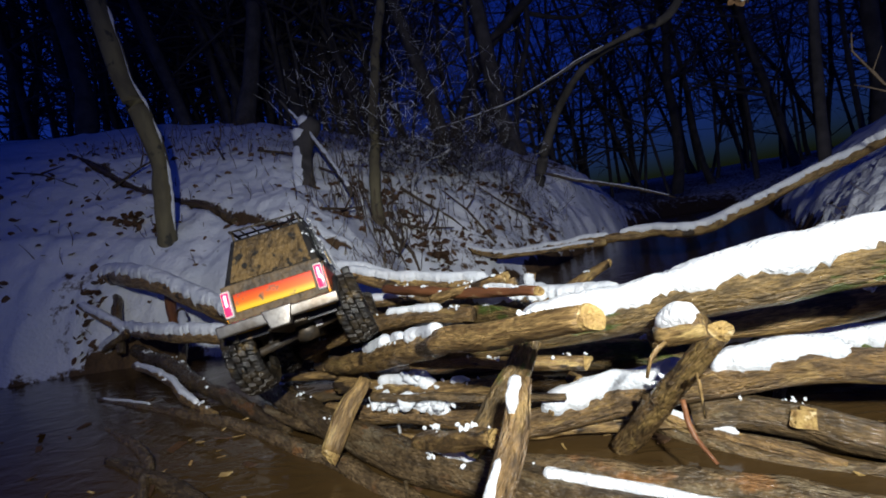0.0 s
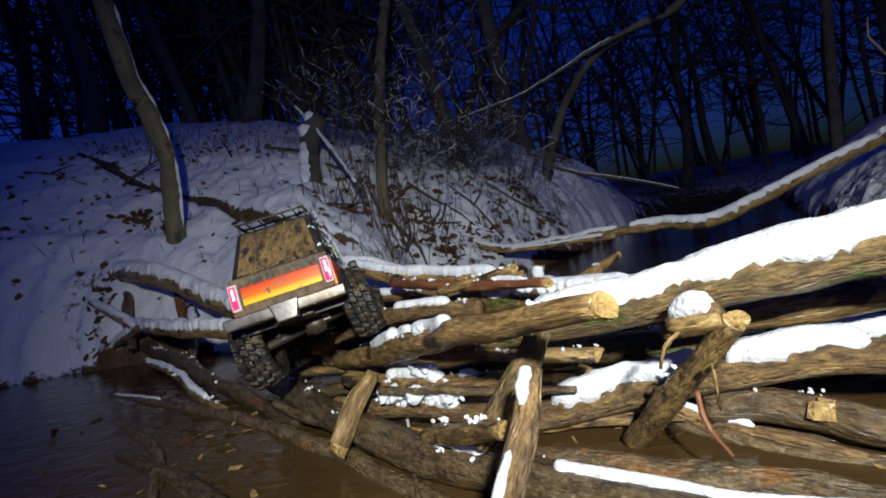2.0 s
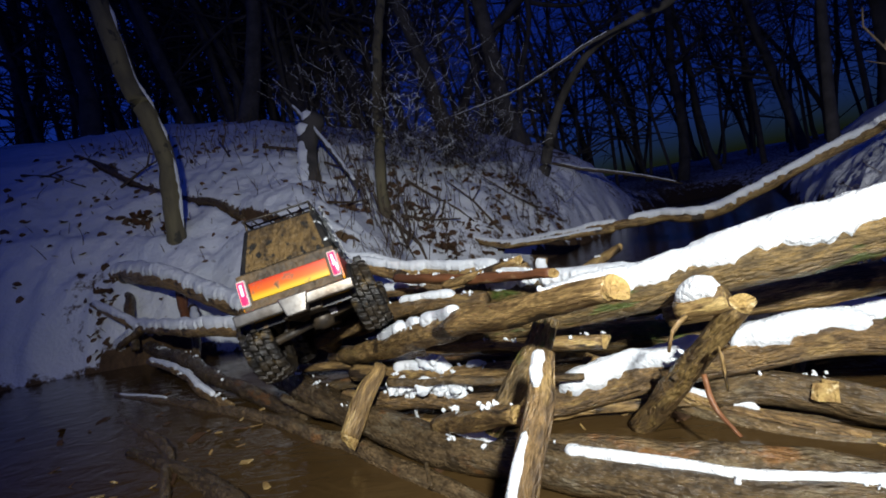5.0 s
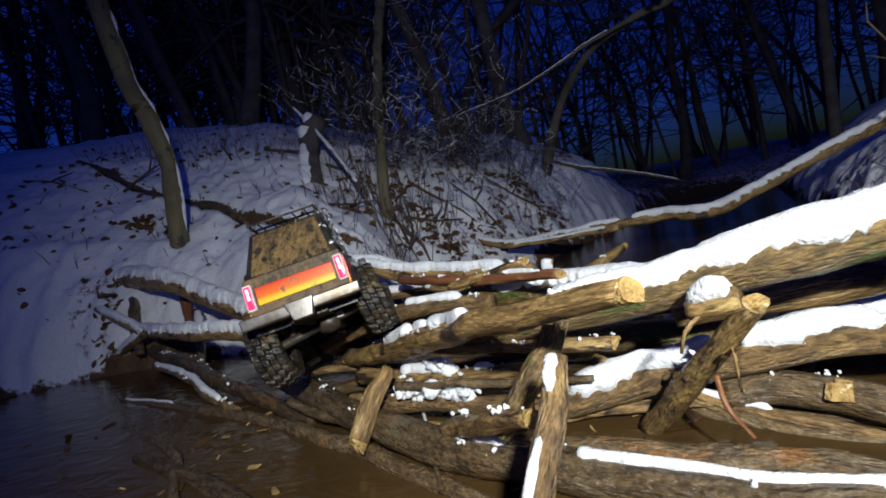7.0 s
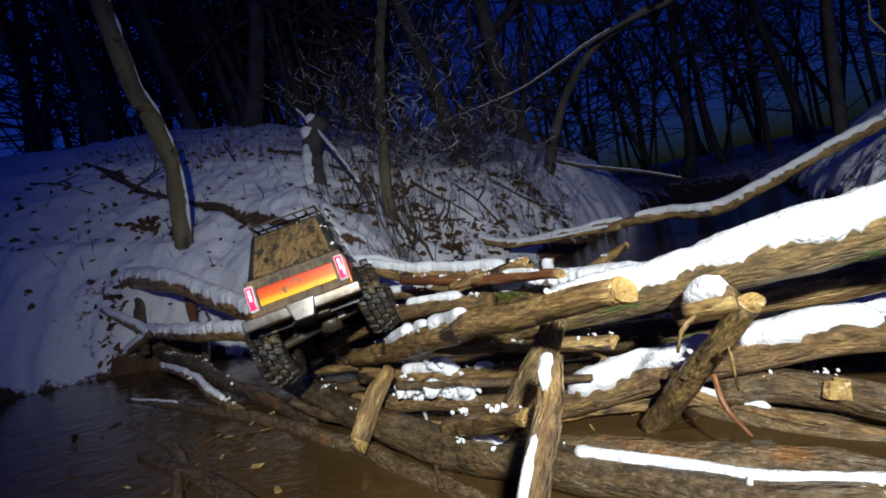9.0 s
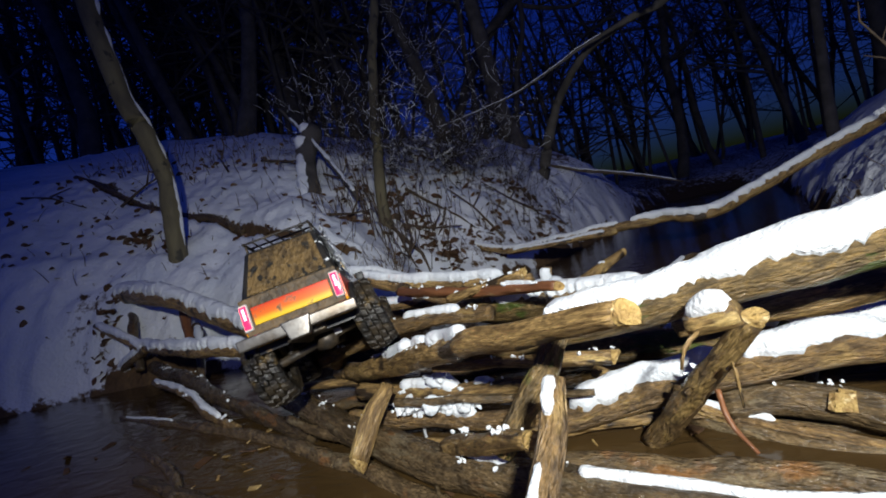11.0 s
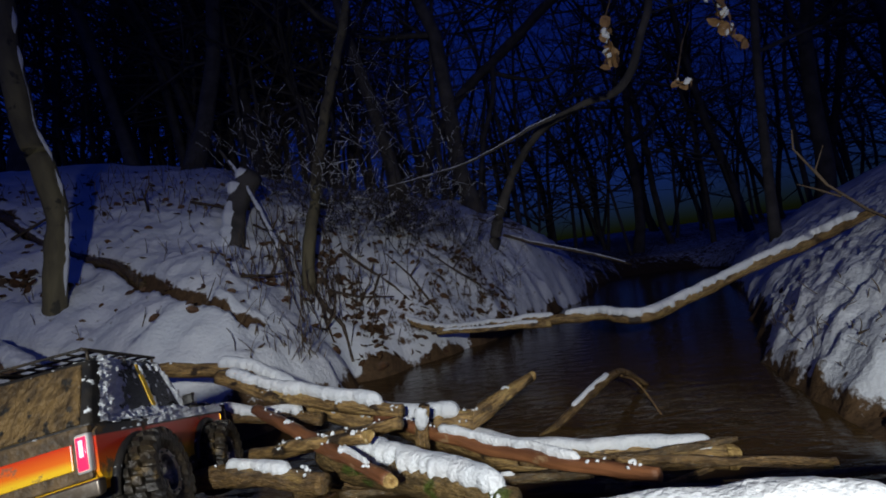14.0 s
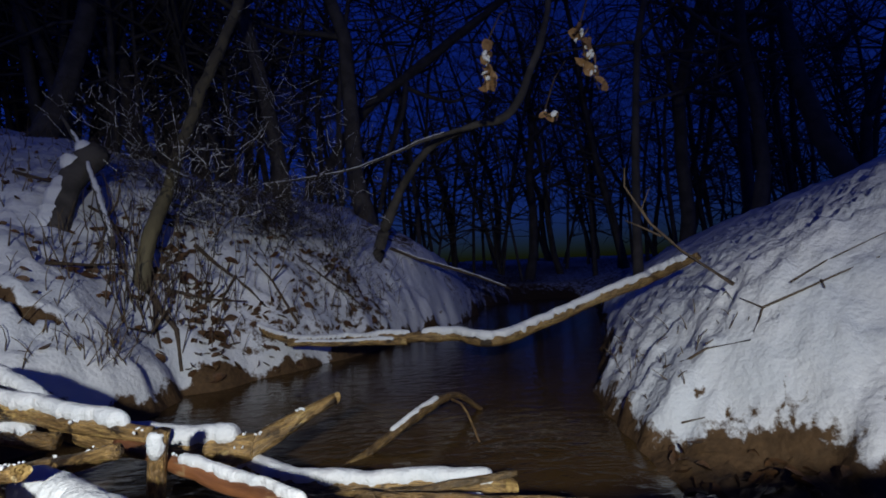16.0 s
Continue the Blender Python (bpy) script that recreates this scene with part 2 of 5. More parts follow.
def value_noise(x, y, seed):
    """Smooth value noise in -1..1 on a unit lattice."""
    xi, yi = np.floor(x), np.floor(y)
    u, v = x - xi, y - yi
    u, v = u * u * (3 - 2 * u), v * v * (3 - 2 * v)

    def h(i, j):
        w = np.sin(i * 127.1 + j * 311.7 + seed * 74.7) * 43758.5453
        return 2 * (w - np.floor(w)) - 1

    return (h(xi, yi) * (1 - u) + h(xi + 1, yi) * u) * (1 - v) + (h(xi, yi + 1) * (1 - u) + h(xi + 1, yi + 1) * u) * v


def wobble(x, y, seed):
    """Three octaves of noise, about -1..1."""
    x, y = np.asarray(x, float), np.asarray(y, float)
    c, s = 0.8, 0.6
    a, b = c * x - s * y, s * x + c * y
    return value_noise(a * 0.5, b * 0.5, seed) + 0.5 * value_noise(b * 1.03, a * 1.03 + 7, seed + 1) + 0.25 * value_noise(a * 2.1 + 3, b * 2.1, seed + 2)


GRAIN = [None]


def tube(pts, radii, sides=14, step=0.02, rough=0.10, seed=0, caps=True):
    q, r, tan, s = spline(pts, radii, step)
    if sides >= 16:
        bend = s / max(r.mean(), 1e-4) * 0.22
        keep = np.minimum(1, np.minimum(np.arange(len(q)), np.arange(len(q))[::-1]) / 4.0)
        q = q + (r * 0.30 * keep)[:, None] * np.stack([wobble(bend, 0 * bend + 3, seed), wobble(bend, 0 * bend + 11, seed + 3), wobble(bend, 0 * bend + 19, seed + 6)], 1)
        tan = np.gradient(q, axis=0)
        tan /= np.linalg.norm(tan, axis=1)[:, None]
        r = r * (1 + 0.10 * wobble(bend * 1.7, 0 * bend + 29, seed + 9) * keep)
    side, up = frames(tan)
    a = np.linspace(0, 2 * math.pi, sides, endpoint=False)
    k = r.mean()
    A, S = np.meshgrid(a, s)
    bump = 1 + rough * wobble(np.cos(A) * 2.2 + S / k * 0.25, np.sin(A) * 2.2 + S / k * 0.12, seed) \
        + rough * 0.5 * np.sin(A * 5 + seed + 0.6 * np.sin(S / k * 0.5))
    rad = r[:, None] * bump
    v = q[:, None] + rad[..., None] * (np.cos(A)[..., None] * side[:, None] + np.sin(A)[..., None] * up[:, None])
    n = len(q)
    verts = [tuple(x) for x in v.reshape(-1, 3)]
    GRAIN[0] = np.stack([np.cos(A) * k, np.sin(A) * k, S + seed * 3.7], -1).reshape(-1, 3)
    faces = []
    for i in range(n - 1):
        for j in range(sides):
            b = (j + 1) % sides
            faces.append((i * sides + j, i * sides + b, (i + 1) * sides + b, (i + 1) * sides + j))
    if caps:
        faces.append(tuple(range(sides - 1, -1, -1)))
        faces.append(tuple((n - 1) * sides + j for j in range(sides)))
    return verts, faces, (q, r, tan, side, up, s)


def merge(*meshes):
    verts, faces = [], []
    for v, f in meshes:
        b = len(verts)
        verts += v
        faces += [tuple(i + b for i in x) for x in f]
    return verts, faces


def snow_cap(geo, s0, s1, thick, half, seed):
    """A lumpy strip of snow lying on a log between two shares of its length."""
    q, r, tan, side, up, s = geo
    a0, a1 = s0 * s[-1], s1 * s[-1]
    n = max(8, int((a1 - a0) / 0.006))
    at = np.linspace(a0, a1, n)
    g = lambda arr: np.stack([np.interp(at, s, arr[:, k]) for k in range(3)], 1)
    Q, SD, UP = g(q), g(side), g(up)
    R = np.interp(at, s, r)
    m = 17
    u = np.linspace(-1, 1, m)
    ease = np.minimum(1, np.minimum(at - a0, a1 - at) / (thick * 1.3 + 0.004))
    ease = np.sqrt(np.clip(1 - (1 - ease) ** 2, 0, 1))
    wl = radians(half) * (0.80 + 0.30 * wobble(at * 40, at * 17 + 3, seed) + 0.22 * wobble(at * 170, at * 90, seed + 2)) * (0.55 + 0.45 * ease)
    wr = radians(half) * (0.80 + 0.30 * wobble(at * 40 + 9, at * 17, seed + 5) + 0.22 * wobble(at * 160, at * 80, seed + 7)) * (0.55 + 0.45 * ease)
    ang = np.where(u[None] < 0, u[None] * wl[:, None], u[None] * wr[:, None])
    prof = np.sqrt(np.clip(1 - np.abs(u) ** 2.6, 0, 1))[None]
    su = u[None] * radians(half) * (R[:, None] + thick)
    lump = 1 + 0.18 * wobble(at[:, None] * 30, su * 30, seed + 1) + 0.05 * wobble(at[:, None] * 110, su * 110, seed + 4) + 0.02 * wobble(at[:, None] * 330, su * 330, seed + 6)
    t = thick * ease[:, None] * prof * lump
    rad = R[:, None] * 1.02 - 0.004 * (1 - prof) + 0.001
    d = np.sin(ang)[..., None] * SD[:, None] + np.cos(ang)[..., None] * UP[:, None]
    v = Q[:, None] + d * rad[..., None]
    v = v + t[..., None] * (0.45 * d + 0.55 * np.array([0, 0, 1.0]))
    bot = Q[:, None] + d * (R[:, None] * 0.75)[..., None]
    verts = [tuple(x) for x in v.reshape(-1, 3)] + [tuple(x) for x in bot.reshape(-1, 3)]
    o = n * m
    faces = []
    for i in range(n - 1):
        for j in range(m - 1):
            k = i * m + j
            faces.append((k, k + m, k + m + 1, k + 1))
            faces.append((o + k, o + k + 1, o + k + m + 1, o + k + m))
        faces.append((i * m, o + i * m, o + (i + 1) * m, (i + 1) * m))
        e = i * m + m - 1
        faces.append((e, e + m, o + e + m, o + e))
    for i in (0, n - 1):
        for j in range(m - 1):
            k = i * m + j
            faces.append((k, k + 1, o + k + 1, o + k) if i == 0 else (k, o + k, o + k + 1, k + 1))
    return verts, faces


def cut_disc(geo, end, seed, depth=0.003):
    """The raw, slightly splintered face at one end of a log."""
    q, r, tan, side, up, s = geo
    i = -1 if end else 0
    sign = 1 if end else -1
    rng = random.Random(seed)
    verts, faces, n = [], [], 16
    for ring, share in enumerate((1.0, 0.94, 0.62, 0.3)):
        for j in range(n):
            a = 2 * math.pi * j / n
            rr = r[i] * share * (1 + 0.07 * math.sin(3 * a + seed))
            lift = (0.0005 if ring == 0 else depth * rng.uniform(0.6, 1.1) + r[i] * 0.45 * share * (1 + math.cos(a + seed)) * rng.uniform(0.8, 1.15))
            verts.append(tuple(q[i] + rr * (math.cos(a) * side[i] + math.sin(a) * up[i]) + sign * tan[i] * lift))
    verts.append(tuple(q[i] + sign * tan[i] * (depth + r[i] * 0.35)))
    for ring in range(3):
        for j in range(n):
            b = (j + 1) % n
            faces.append((ring * n + j, ring * n + b, (ring + 1) * n + b, (ring + 1) * n + j))
    for j in range(n):
        faces.append((3 * n + j, 3 * n + (j + 1) % n, 4 * n))
    return verts, faces


LOG_SEED = [0]
JAM = []


def log(label, pts, radii, snow=(), mat=None, name="log", category="log", cut=(0, 0), knots=0, rough=0.10, group="logs of the jam", step=0.012):
    LOG_SEED[0] += 1
    seed = LOG_SEED[0]
    if group == "logs of the jam":
        radii = [0.89 * r for r in radii]
    v, f, geo = tube(pts, radii, 16, step, rough, seed)
    grain = GRAIN[0]
    if group == "logs of the jam":
        JAM.append(geo)
    if knots:
        rng = random.Random(seed)
        q, r, tan, side, up, s = geo
        for _ in range(knots):
            i = rng.randrange(2, len(q) - 2)
            a = rng.uniform(-0.5, math.pi * 1.1)
            d = math.cos(a) * side[i] + math.sin(a) * up[i]
            kv, kf, _g = tube([q[i] + d * r[i] * 0.6, q[i] + d * r[i] * 1.25 + tan[i] * r[i] * 0.25], [r[i] * 0.42, r[i] * 0.25], 8, 0.008, 0.12, seed)
            v, f = merge((v, f), (kv, kf))
            grain = np.vstack([grain, GRAIN[0]])
    ob = tagged(part(name, (v, f), mat or BARK, grain=grain), label, category, group)
    for e in (0, 1):
        if cut[e]:
            part("cut_end", cut_disc(geo, e, seed), CUT, ob, "pale yellow raw cut wood", smooth=False)
    for n, (s0, s1, th, half) in enumerate(snow):
        part("snow_cap", snow_cap(geo, s0, s1, th, half, seed * 3 + n), SNOW, ob, "white lumpy snow")
    return ob


# ---- ground and creek ----
LEFT_SHORE = [(-9, 1.4), (-3, 1.95), (-1.75, 2.42), (-1.1, 2.5), (-0.55, 2.42), (-0.1, 2.55), (0.12, 2.95), (0.10, 3.25), (0.36, 3.55), (0.62, 3.86),
              (1.15, 4.9), (1.8, 6.2), (2.3, 8.2), (3.0, 9.4)]
RIGHT_SHORE = [(4.2, 9.6), (4.2, 8.4), (3.1, 5.6), (2.35, 3.8), (1.93, 2.95), (1.80, 2.6), (1.76, 2.3), (1.70, 2.02), (1.62, 1.78), (1.75, 1.55), (2.6, 1.35), (3.6, 1.1), (9, 0.2),
               (9, -1.6), (-9, -1.3)]
CREEK = np.array(LEFT_SHORE + RIGHT_SHORE, float)


def creek_distance(x, y):
    """Signed distance to the creek's edge, positive on land, and whether the nearest edge is the left shore."""
    a, b = CREEK, np.roll(CREEK, -1, axis=0)
    best = np.full(x.shape, 1e9)
    left = np.zeros(x.shape, bool)
    inside = np.zeros(x.shape, bool)
    for i in range(len(a)):
        ex, ey = b[i] - a[i]
        u = np.clip(((x - a[i, 0]) * ex + (y - a[i, 1]) * ey) / (ex * ex + ey * ey), 0, 1)
        d = np.hypot(x - a[i, 0] - u * ex, y - a[i, 1] - u * ey)
        near = d < best
        best = np.where(near, d, best)
        left = np.where(near, i < len(LEFT_SHORE), left)
        if abs(ey) > 1e-9:
            hit = ((a[i, 1] > y) != (b[i, 1] > y)) & (x < ex * (y - a[i, 1]) / ey + a[i, 0])
            inside ^= hit
    return np.where(inside, -best, best), left


LEDGE = [(-2.55, 3.61), (-2.20, 3.50), (-1.82, 3.37), (-1.51, 3.31), (-1.24, 3.24), (-0.99, 3.14), (-0.68, 2.95), (-0.44, 2.85), (-0.33, 2.84), (-0.26, 2.82), (-0.21, 2.88)]


def ledge(x, y):
    """How near a place is to the undercut earth edge on the left bank, 0..1."""
    best = np.full(np.shape(x), 9.0)
    for (ax, ay), (bx, by) in zip(LEDGE[:-1], LEDGE[1:]):
        ex, ey = bx - ax, by - ay
        u = np.clip(((x - ax) * ex + (y - ay) * ey) / (ex * ex + ey * ey), 0, 1)
        best = np.minimum(best, np.hypot(x - ax - u * ex, y - ay - u * ey))
    wide = 0.034 + 0.026 * value_noise(np.asarray(x) * 4, np.asarray(y) * 4, 33)
    return np.clip(1.4 - best / np.maximum(wide, 0.012), 0, 1)


def ground_z(x, y):
    x, y = np.asarray(x, float), np.asarray(y, float)
    d, left = creek_distance(x, y)
    d = d + 0.04 * wobble(x * 8, y * 8, 1.0) + 0.008 * wobble(x * 24, y * 24, 2.0)
    land = np.maximum(d, 0)
    lz = 0.30 * (1 - np.exp(-land / 0.10)) + 0.40 * land * np.exp(-land / 14) + 0.34 * np.maximum(land - 0.45, 0) * np.exp(-land / 9) - 0.40 * np.maximum(land - 1.3, 0) * np.exp(-land / 9)
    lz = lz + np.clip(land / 0.4, 0, 1) * (0.20 * np.maximum(-x - 1.0, 0) * np.exp(-np.maximum(-x, 0) / 12) + 0.10 * np.clip(y - 3.6, 0, 2.5))
    lz = lz + 0.10 * np.clip((land - 0.2) / 0.2, 0, 1)
    shelf = 0.34 * np.clip((2.25 - y) / 0.3, 0, 1)
    up_bank = np.maximum(land - shelf, 0)
    rz = 0.05 * (1 - np.exp(-land / 0.1)) + 0.10 * (1 - np.exp(-up_bank / 0.16)) + 0.76 * up_bank * np.exp(-up_bank / 5.0)
    near = y < 0.2
    rz = np.where(near, 0.12 * (1 - np.exp(-land / 0.1)) + 0.25 * land * np.exp(-land / 12), rz)
    z = np.where(left, lz, rz) * (1 - 0.75 * np.clip((y - 6.5) / 4.0, 0, 1) * np.clip((x + 2.0) / 2.0, 0, 1))
    soft = np.clip(land / 0.25, 0, 1)
    z = z + soft * (0.030 * wobble(x * 2.3, y * 2.3, 5) + 0.012 * wobble(x * 8, y * 8, 6))
    lumps = np.where(left, 0.008, 0.019) * np.clip(land / 0.1, 0, 1)
    z = z + lumps * (1.2 * np.abs(wobble(x * 30, y * 30, 7)) + 0.9 * wobble(x * 60, y * 60, 8))
    foot = np.where(left, 0, np.clip(1.2 - np.abs(land - shelf - 0.10) / 0.16, 0, 1) * (y > 1.2) * (y < 3.6))
    z = z + foot * 0.032 * (np.abs(wobble(x * 27, y * 27, 9)) - 0.25)
    z = z - 0.07 * ledge(x, y)
    bed = -0.03 - 0.16 * (1 - np.exp(np.minimum(d, 0) / 0.15))
    head = 0.04 * np.clip(y - 11.0, 0, 30)
    return np.where(d > 0, z - 0.03, bed) + head


def ground_height(x, y):
    return float(ground_z(np.array([x]), np.array([y]))[0])


def axis_steps(lo, hi, fine, far):
    c = list(np.arange(lo, hi, fine))
    step, a, b = fine, lo, hi
    head, tail = [], []
    while a > -far or b < far:
        step *= 1.16
        a -= step
        b += step
        head.append(a)
        tail.append(b)
    return np.array(head[::-1] + c + tail)


def build_ground():
    gx, gy = axis_steps(-2.6, 3.4, 0.02, 90), axis_steps(0.9, 5.6, 0.02, 90)
    X, Y = np.meshgrid(gx, gy)
    Z = ground_z(X, Y)
    n, m = len(gx), len(gy)
    idx = np.arange(n * m).reshape(m, n)
    quads = np.stack([idx[:-1, :-1], idx[:-1, 1:], idx[1:, 1:], idx[1:, :-1]], -1).reshape(-1, 4)
    me = bpy.data.meshes.new("ground")
    me.from_pydata(np.stack([X, Y, Z], -1).reshape(-1, 3).tolist(), [], quads.tolist())
    me.update()
    d, left = creek_distance(X, Y)
    d = d + 0.03 * wobble(X * 7, Y * 7, 11)
    soil_far_shade = np.clip(0.62 - d / 0.10, -0.3, 0.6)
    soil_far_shade = np.where(left, np.clip(0.55 - d / 0.07, -0.25, 0.6), soil_far_shade)
    soil_far_shade = np.maximum(soil_far_shade, np.where(left, -0.3, np.clip((0.34 * np.clip((2.25 - Y) / 0.3, 0, 1) + 0.07 + 0.03 * wobble(X * 11, Y * 11, 14) - d) / 0.12, -0.3, 0.5)))
    soil_far_shade = np.maximum(soil_far_shade, 0.95 * ledge(X, Y) - 0.1)
    bank_up = d - 0.34 * np.clip((2.25 - Y) / 0.3, 0, 1)
    gaps = 0.46 - 1.5 * np.abs(wobble(X * 27, Y * 27, 9)) - np.abs(bank_up - 0.10) / 0.26
    soil_far_shade = np.maximum(soil_far_shade, np.where(left | (Y > 3.6) | (Y < 1.2), -0.3, np.clip(gaps, -0.3, 0.5)))
    litter = 0.26 * np.clip(wobble(X * 2.1, Y * 2.1, 21), 0, 1) + 0.10 * np.clip(wobble(X * 9, Y * 9, 22), 0, 1) + 0.06
    soil_far_shade = np.maximum(soil_far_shade, np.where(left & (d > 0.05), litter - 0.02, -0.2))
    # far ground painted brown in place of the unlit dark there
    soil_far_shade = np.maximum(soil_far_shade, np.clip((Y - 5.2) / 2.5, 0, 1) * 0.34 + 0.08 * wobble(X, Y, 25) - 0.05 - 0.6 * (Y < 5.2))
    att = me.attributes.new("soil_far_shade", "FLOAT", "POINT")
    att.data.foreach_set("value", soil_far_shade.reshape(-1).astype(np.float32))
    me.materials.append(GROUND)
    me.polygons.foreach_set("use_smooth", [True] * len(me.polygons))
    return tagged(new("ground", me), "snow-covered woodland ground with steep creek banks", "ground", kind="structure")


build_ground()
WATER_Z = -0.03
wv, wf = [], []
nx, ny = 60, 90
for j in range(ny + 1):
    for i in range(nx + 1):
        wv.append((-9 + 18 * i / nx, -1.6 + 28 * j / ny, WATER_Z))
for j in range(ny):
    for i in range(nx):
        k = j * (nx + 1) + i
        wf.append((k, k + 1, k + nx + 2, k + nx + 1))
tagged(part("water", (wv, wf), WATER), "muddy brown creek water with small ripples", "water", kind="structure")


# ---- the log jam ----
log("thick fallen log with deep fresh snow along its top", [(0.50, 1.45, 0.150), (0.72, 1.385, 0.187), (0.856, 1.345, 0.208), (1.094, 1.275, 0.243), (1.40, 1.205, 0.285), (2.0, 1.12, 0.36), (2.6, 1.08, 0.42)],
    [0.026, 0.030, 0.033, 0.036, 0.038, 0.040, 0.04], snow=[(0.095, 0.335, 0.020, 66)], mat=MOSSY, knots=3, rough=0.07)
log("long stripped log ending in a pale broken stub", [(0.06, 1.90, 0.03), (0.225, 1.72, 0.073), (0.45, 1.46, 0.150), (0.62, 1.25, 0.212), (0.77, 1.06, 0.270)],
    [0.030, 0.029, 0.027, 0.023, 0.015], snow=[(0.36, 0.50, 0.016, 38), (0.53, 0.58, 0.012, 30), (0.60, 0.72, 0.012, 40)], mat=BARE, cut=(0, 1), knots=4, rough=0.14)
log("brown log lying low with wet snow on it", [(0.60, 1.42, 0.002), (0.787, 1.420, 0.028), (0.901, 1.400, 0.055), (0.994, 1.380, 0.072), (1.083, 1.360, 0.084), (1.35, 1.330, 0.082)],
    [0.0249, 0.0287, 0.0280, 0.0283, 0.0291, 0.0284], snow=[(0.14, 0.47, 0.022, 62), (0.50, 0.72, 0.022, 70)], knots=2)
log("short log with a sawn pale end", [(0.50, 1.345, 0.03), (0.59, 1.23, 0.085), (0.656, 1.140, 0.126)], [0.018, 0.016, 0.0125], cut=(0, 1), mat=BARE)
log("upright stake driven into the jam", [(0.699, 1.105, 0.205), (0.679, 1.070, 0.151), (0.650, 1.020, 0.076), (0.62, 0.96, -0.06)], [0.0115, 0.0140, 0.0149, 0.015],
    snow=[(0.0, 0.13, 0.006, 48), (0.27, 0.92, 0.004, 26)], mat=BARK, name="stake", category="stake", group="stakes", rough=0.06)
log("mossy stake leaning against the long log", [(0.707, 1.270, 0.203), (0.671, 1.260, 0.146), (0.600, 1.245, 0.06)], [0.0165, 0.0174, 0.0158], mat=MOSSY, name="stake", category="stake", group="stakes")
log("crooked branch with a torn pale top", [(0.929, 1.215, 0.198), (0.882, 1.300, 0.097), (0.819, 1.400, -0.031)], [0.0150, 0.0190, 0.0200], cut=(1, 0), name="branch", category="branch", knots=2)
log("short snow-capped log butt", [(0.872, 1.252, 0.190), (0.917, 1.215, 0.209)], [0.0166, 0.0178], snow=[(0.02, 0.97, 0.024, 75)], mat=BARE)
log("thin red twig stuck between wet logs", [(0.890, 1.260, 0.102), (0.893, 1.250, 0.064), (0.909, 1.220, 0.035)], [0.0033, 0.0033, 0.0024], mat=REDWOOD, name="twig", category="twig", group="twigs")
log("thin pale root hanging down", [(0.894, 1.220, 0.141), (0.899, 1.210, 0.151), (0.899, 1.210, 0.130), (0.900, 1.210, 0.098)], [0.0026, 0.0026, 0.0022, 0.0014], mat=BARE, name="root", category="root", group="twigs")
log("pale root tip curling sideways", [(0.900, 1.210, 0.148), (0.912, 1.200, 0.154), (0.926, 1.200, 0.143)], [0.0018, 0.0014, 0.0010], mat=BARE, name="root", category="root", group="twigs")
log("curved yellowish root under the snowy butt", [(0.867, 1.205, 0.196), (0.853, 1.200, 0.188), (0.844, 1.200, 0.172), (0.840, 1.200, 0.157)], [0.0030, 0.0030, 0.0026, 0.0018], mat=BARE, name="root", category="root", group="twigs")
log("peeled branch with a torn end", [(0.66, 1.44, -0.010), (0.847, 1.430, -0.004), (1.007, 1.420, 0.002)], [0.0131, 0.0134, 0.0109], mat=BARE, name="branch", category="branch", cut=(0, 1))
chopped = log("wet log with a pale chopped patch", [(0.94, 1.410, 0.010), (1.066, 1.360, 0.010), (1.155, 1.300, 0.002), (1.40, 1.22, -0.01)], [0.0266, 0.0303, 0.0290, 0.029], snow=[(0.47, 0.62, 0.012, 40)], mat=DARKWET)
pv, pf, _pg = tube([(1.056, 1.360, 0.012), (1.068, 1.352, 0.012), (1.084, 1.342, 0.011)], [0.0300, 0.0318, 0.0300], 24, 0.004, 0.05, 77, caps=False)
keep = [f for f in pf if all(pv[i][2] > 0.012 and pv[i][1] < 1.345 for i in f)]
part("chopped_patch", (pv, keep), CUT, chopped, "raw yellow axe-cut patch", smooth=False)
log("brown log under the thick snowy one", [(0.90, 1.460, 0.130), (1.091, 1.450, 0.140), (1.272, 1.440, 0.157), (1.7, 1.42, 0.19)], [0.0200, 0.0264, 0.0273, 0.028], mat=BARE, snow=[])
log("mossy log bedded deep in the jam", [(0.55, 1.620, 0.088), (0.894, 1.580, 0.067), (1.109, 1.550, 0.056), (1.298, 1.500, 0.035), (1.7, 1.42, 0.02)], [0.0303, 0.0336, 0.0361, 0.0371, 0.037],
    snow=[(0.42, 0.85, 0.022, 62)], mat=MOSSY)
log("split rail wedged between the logs", [(0.48, 1.44, 0.137), (0.681, 1.380, 0.135), (0.781, 1.350, 0.134)], [0.0121, 0.0130, 0.0130], mat=BARE, cut=(0, 1))
log("soaked log half under water", [(0.60, 1.39, -0.03), (0.850, 1.300, -0.03), (1.082, 1.200, -0.02), (1.5, 1.02, -0.02)], [0.0212, 0.0241, 0.0220, 0.02], mat=DARKWET)
log("soaked branch lying at the water", [(0.86, 1.48, -0.01), (0.968, 1.380, -0.03), (1.057, 1.320, -0.03), (1.3, 1.2, -0.02)], [0.0138, 0.0148, 0.0132, 0.012], mat=DARKWET, name="branch", category="branch")
log("soaked branch in the pool", [(0.95, 1.46, -0.02), (1.06, 1.38, -0.025), (1.25, 1.28, -0.02), (1.6, 1.2, -0.02)], [0.0151, 0.0158, 0.0142, 0.014], mat=DARKWET, name="branch", category="branch")
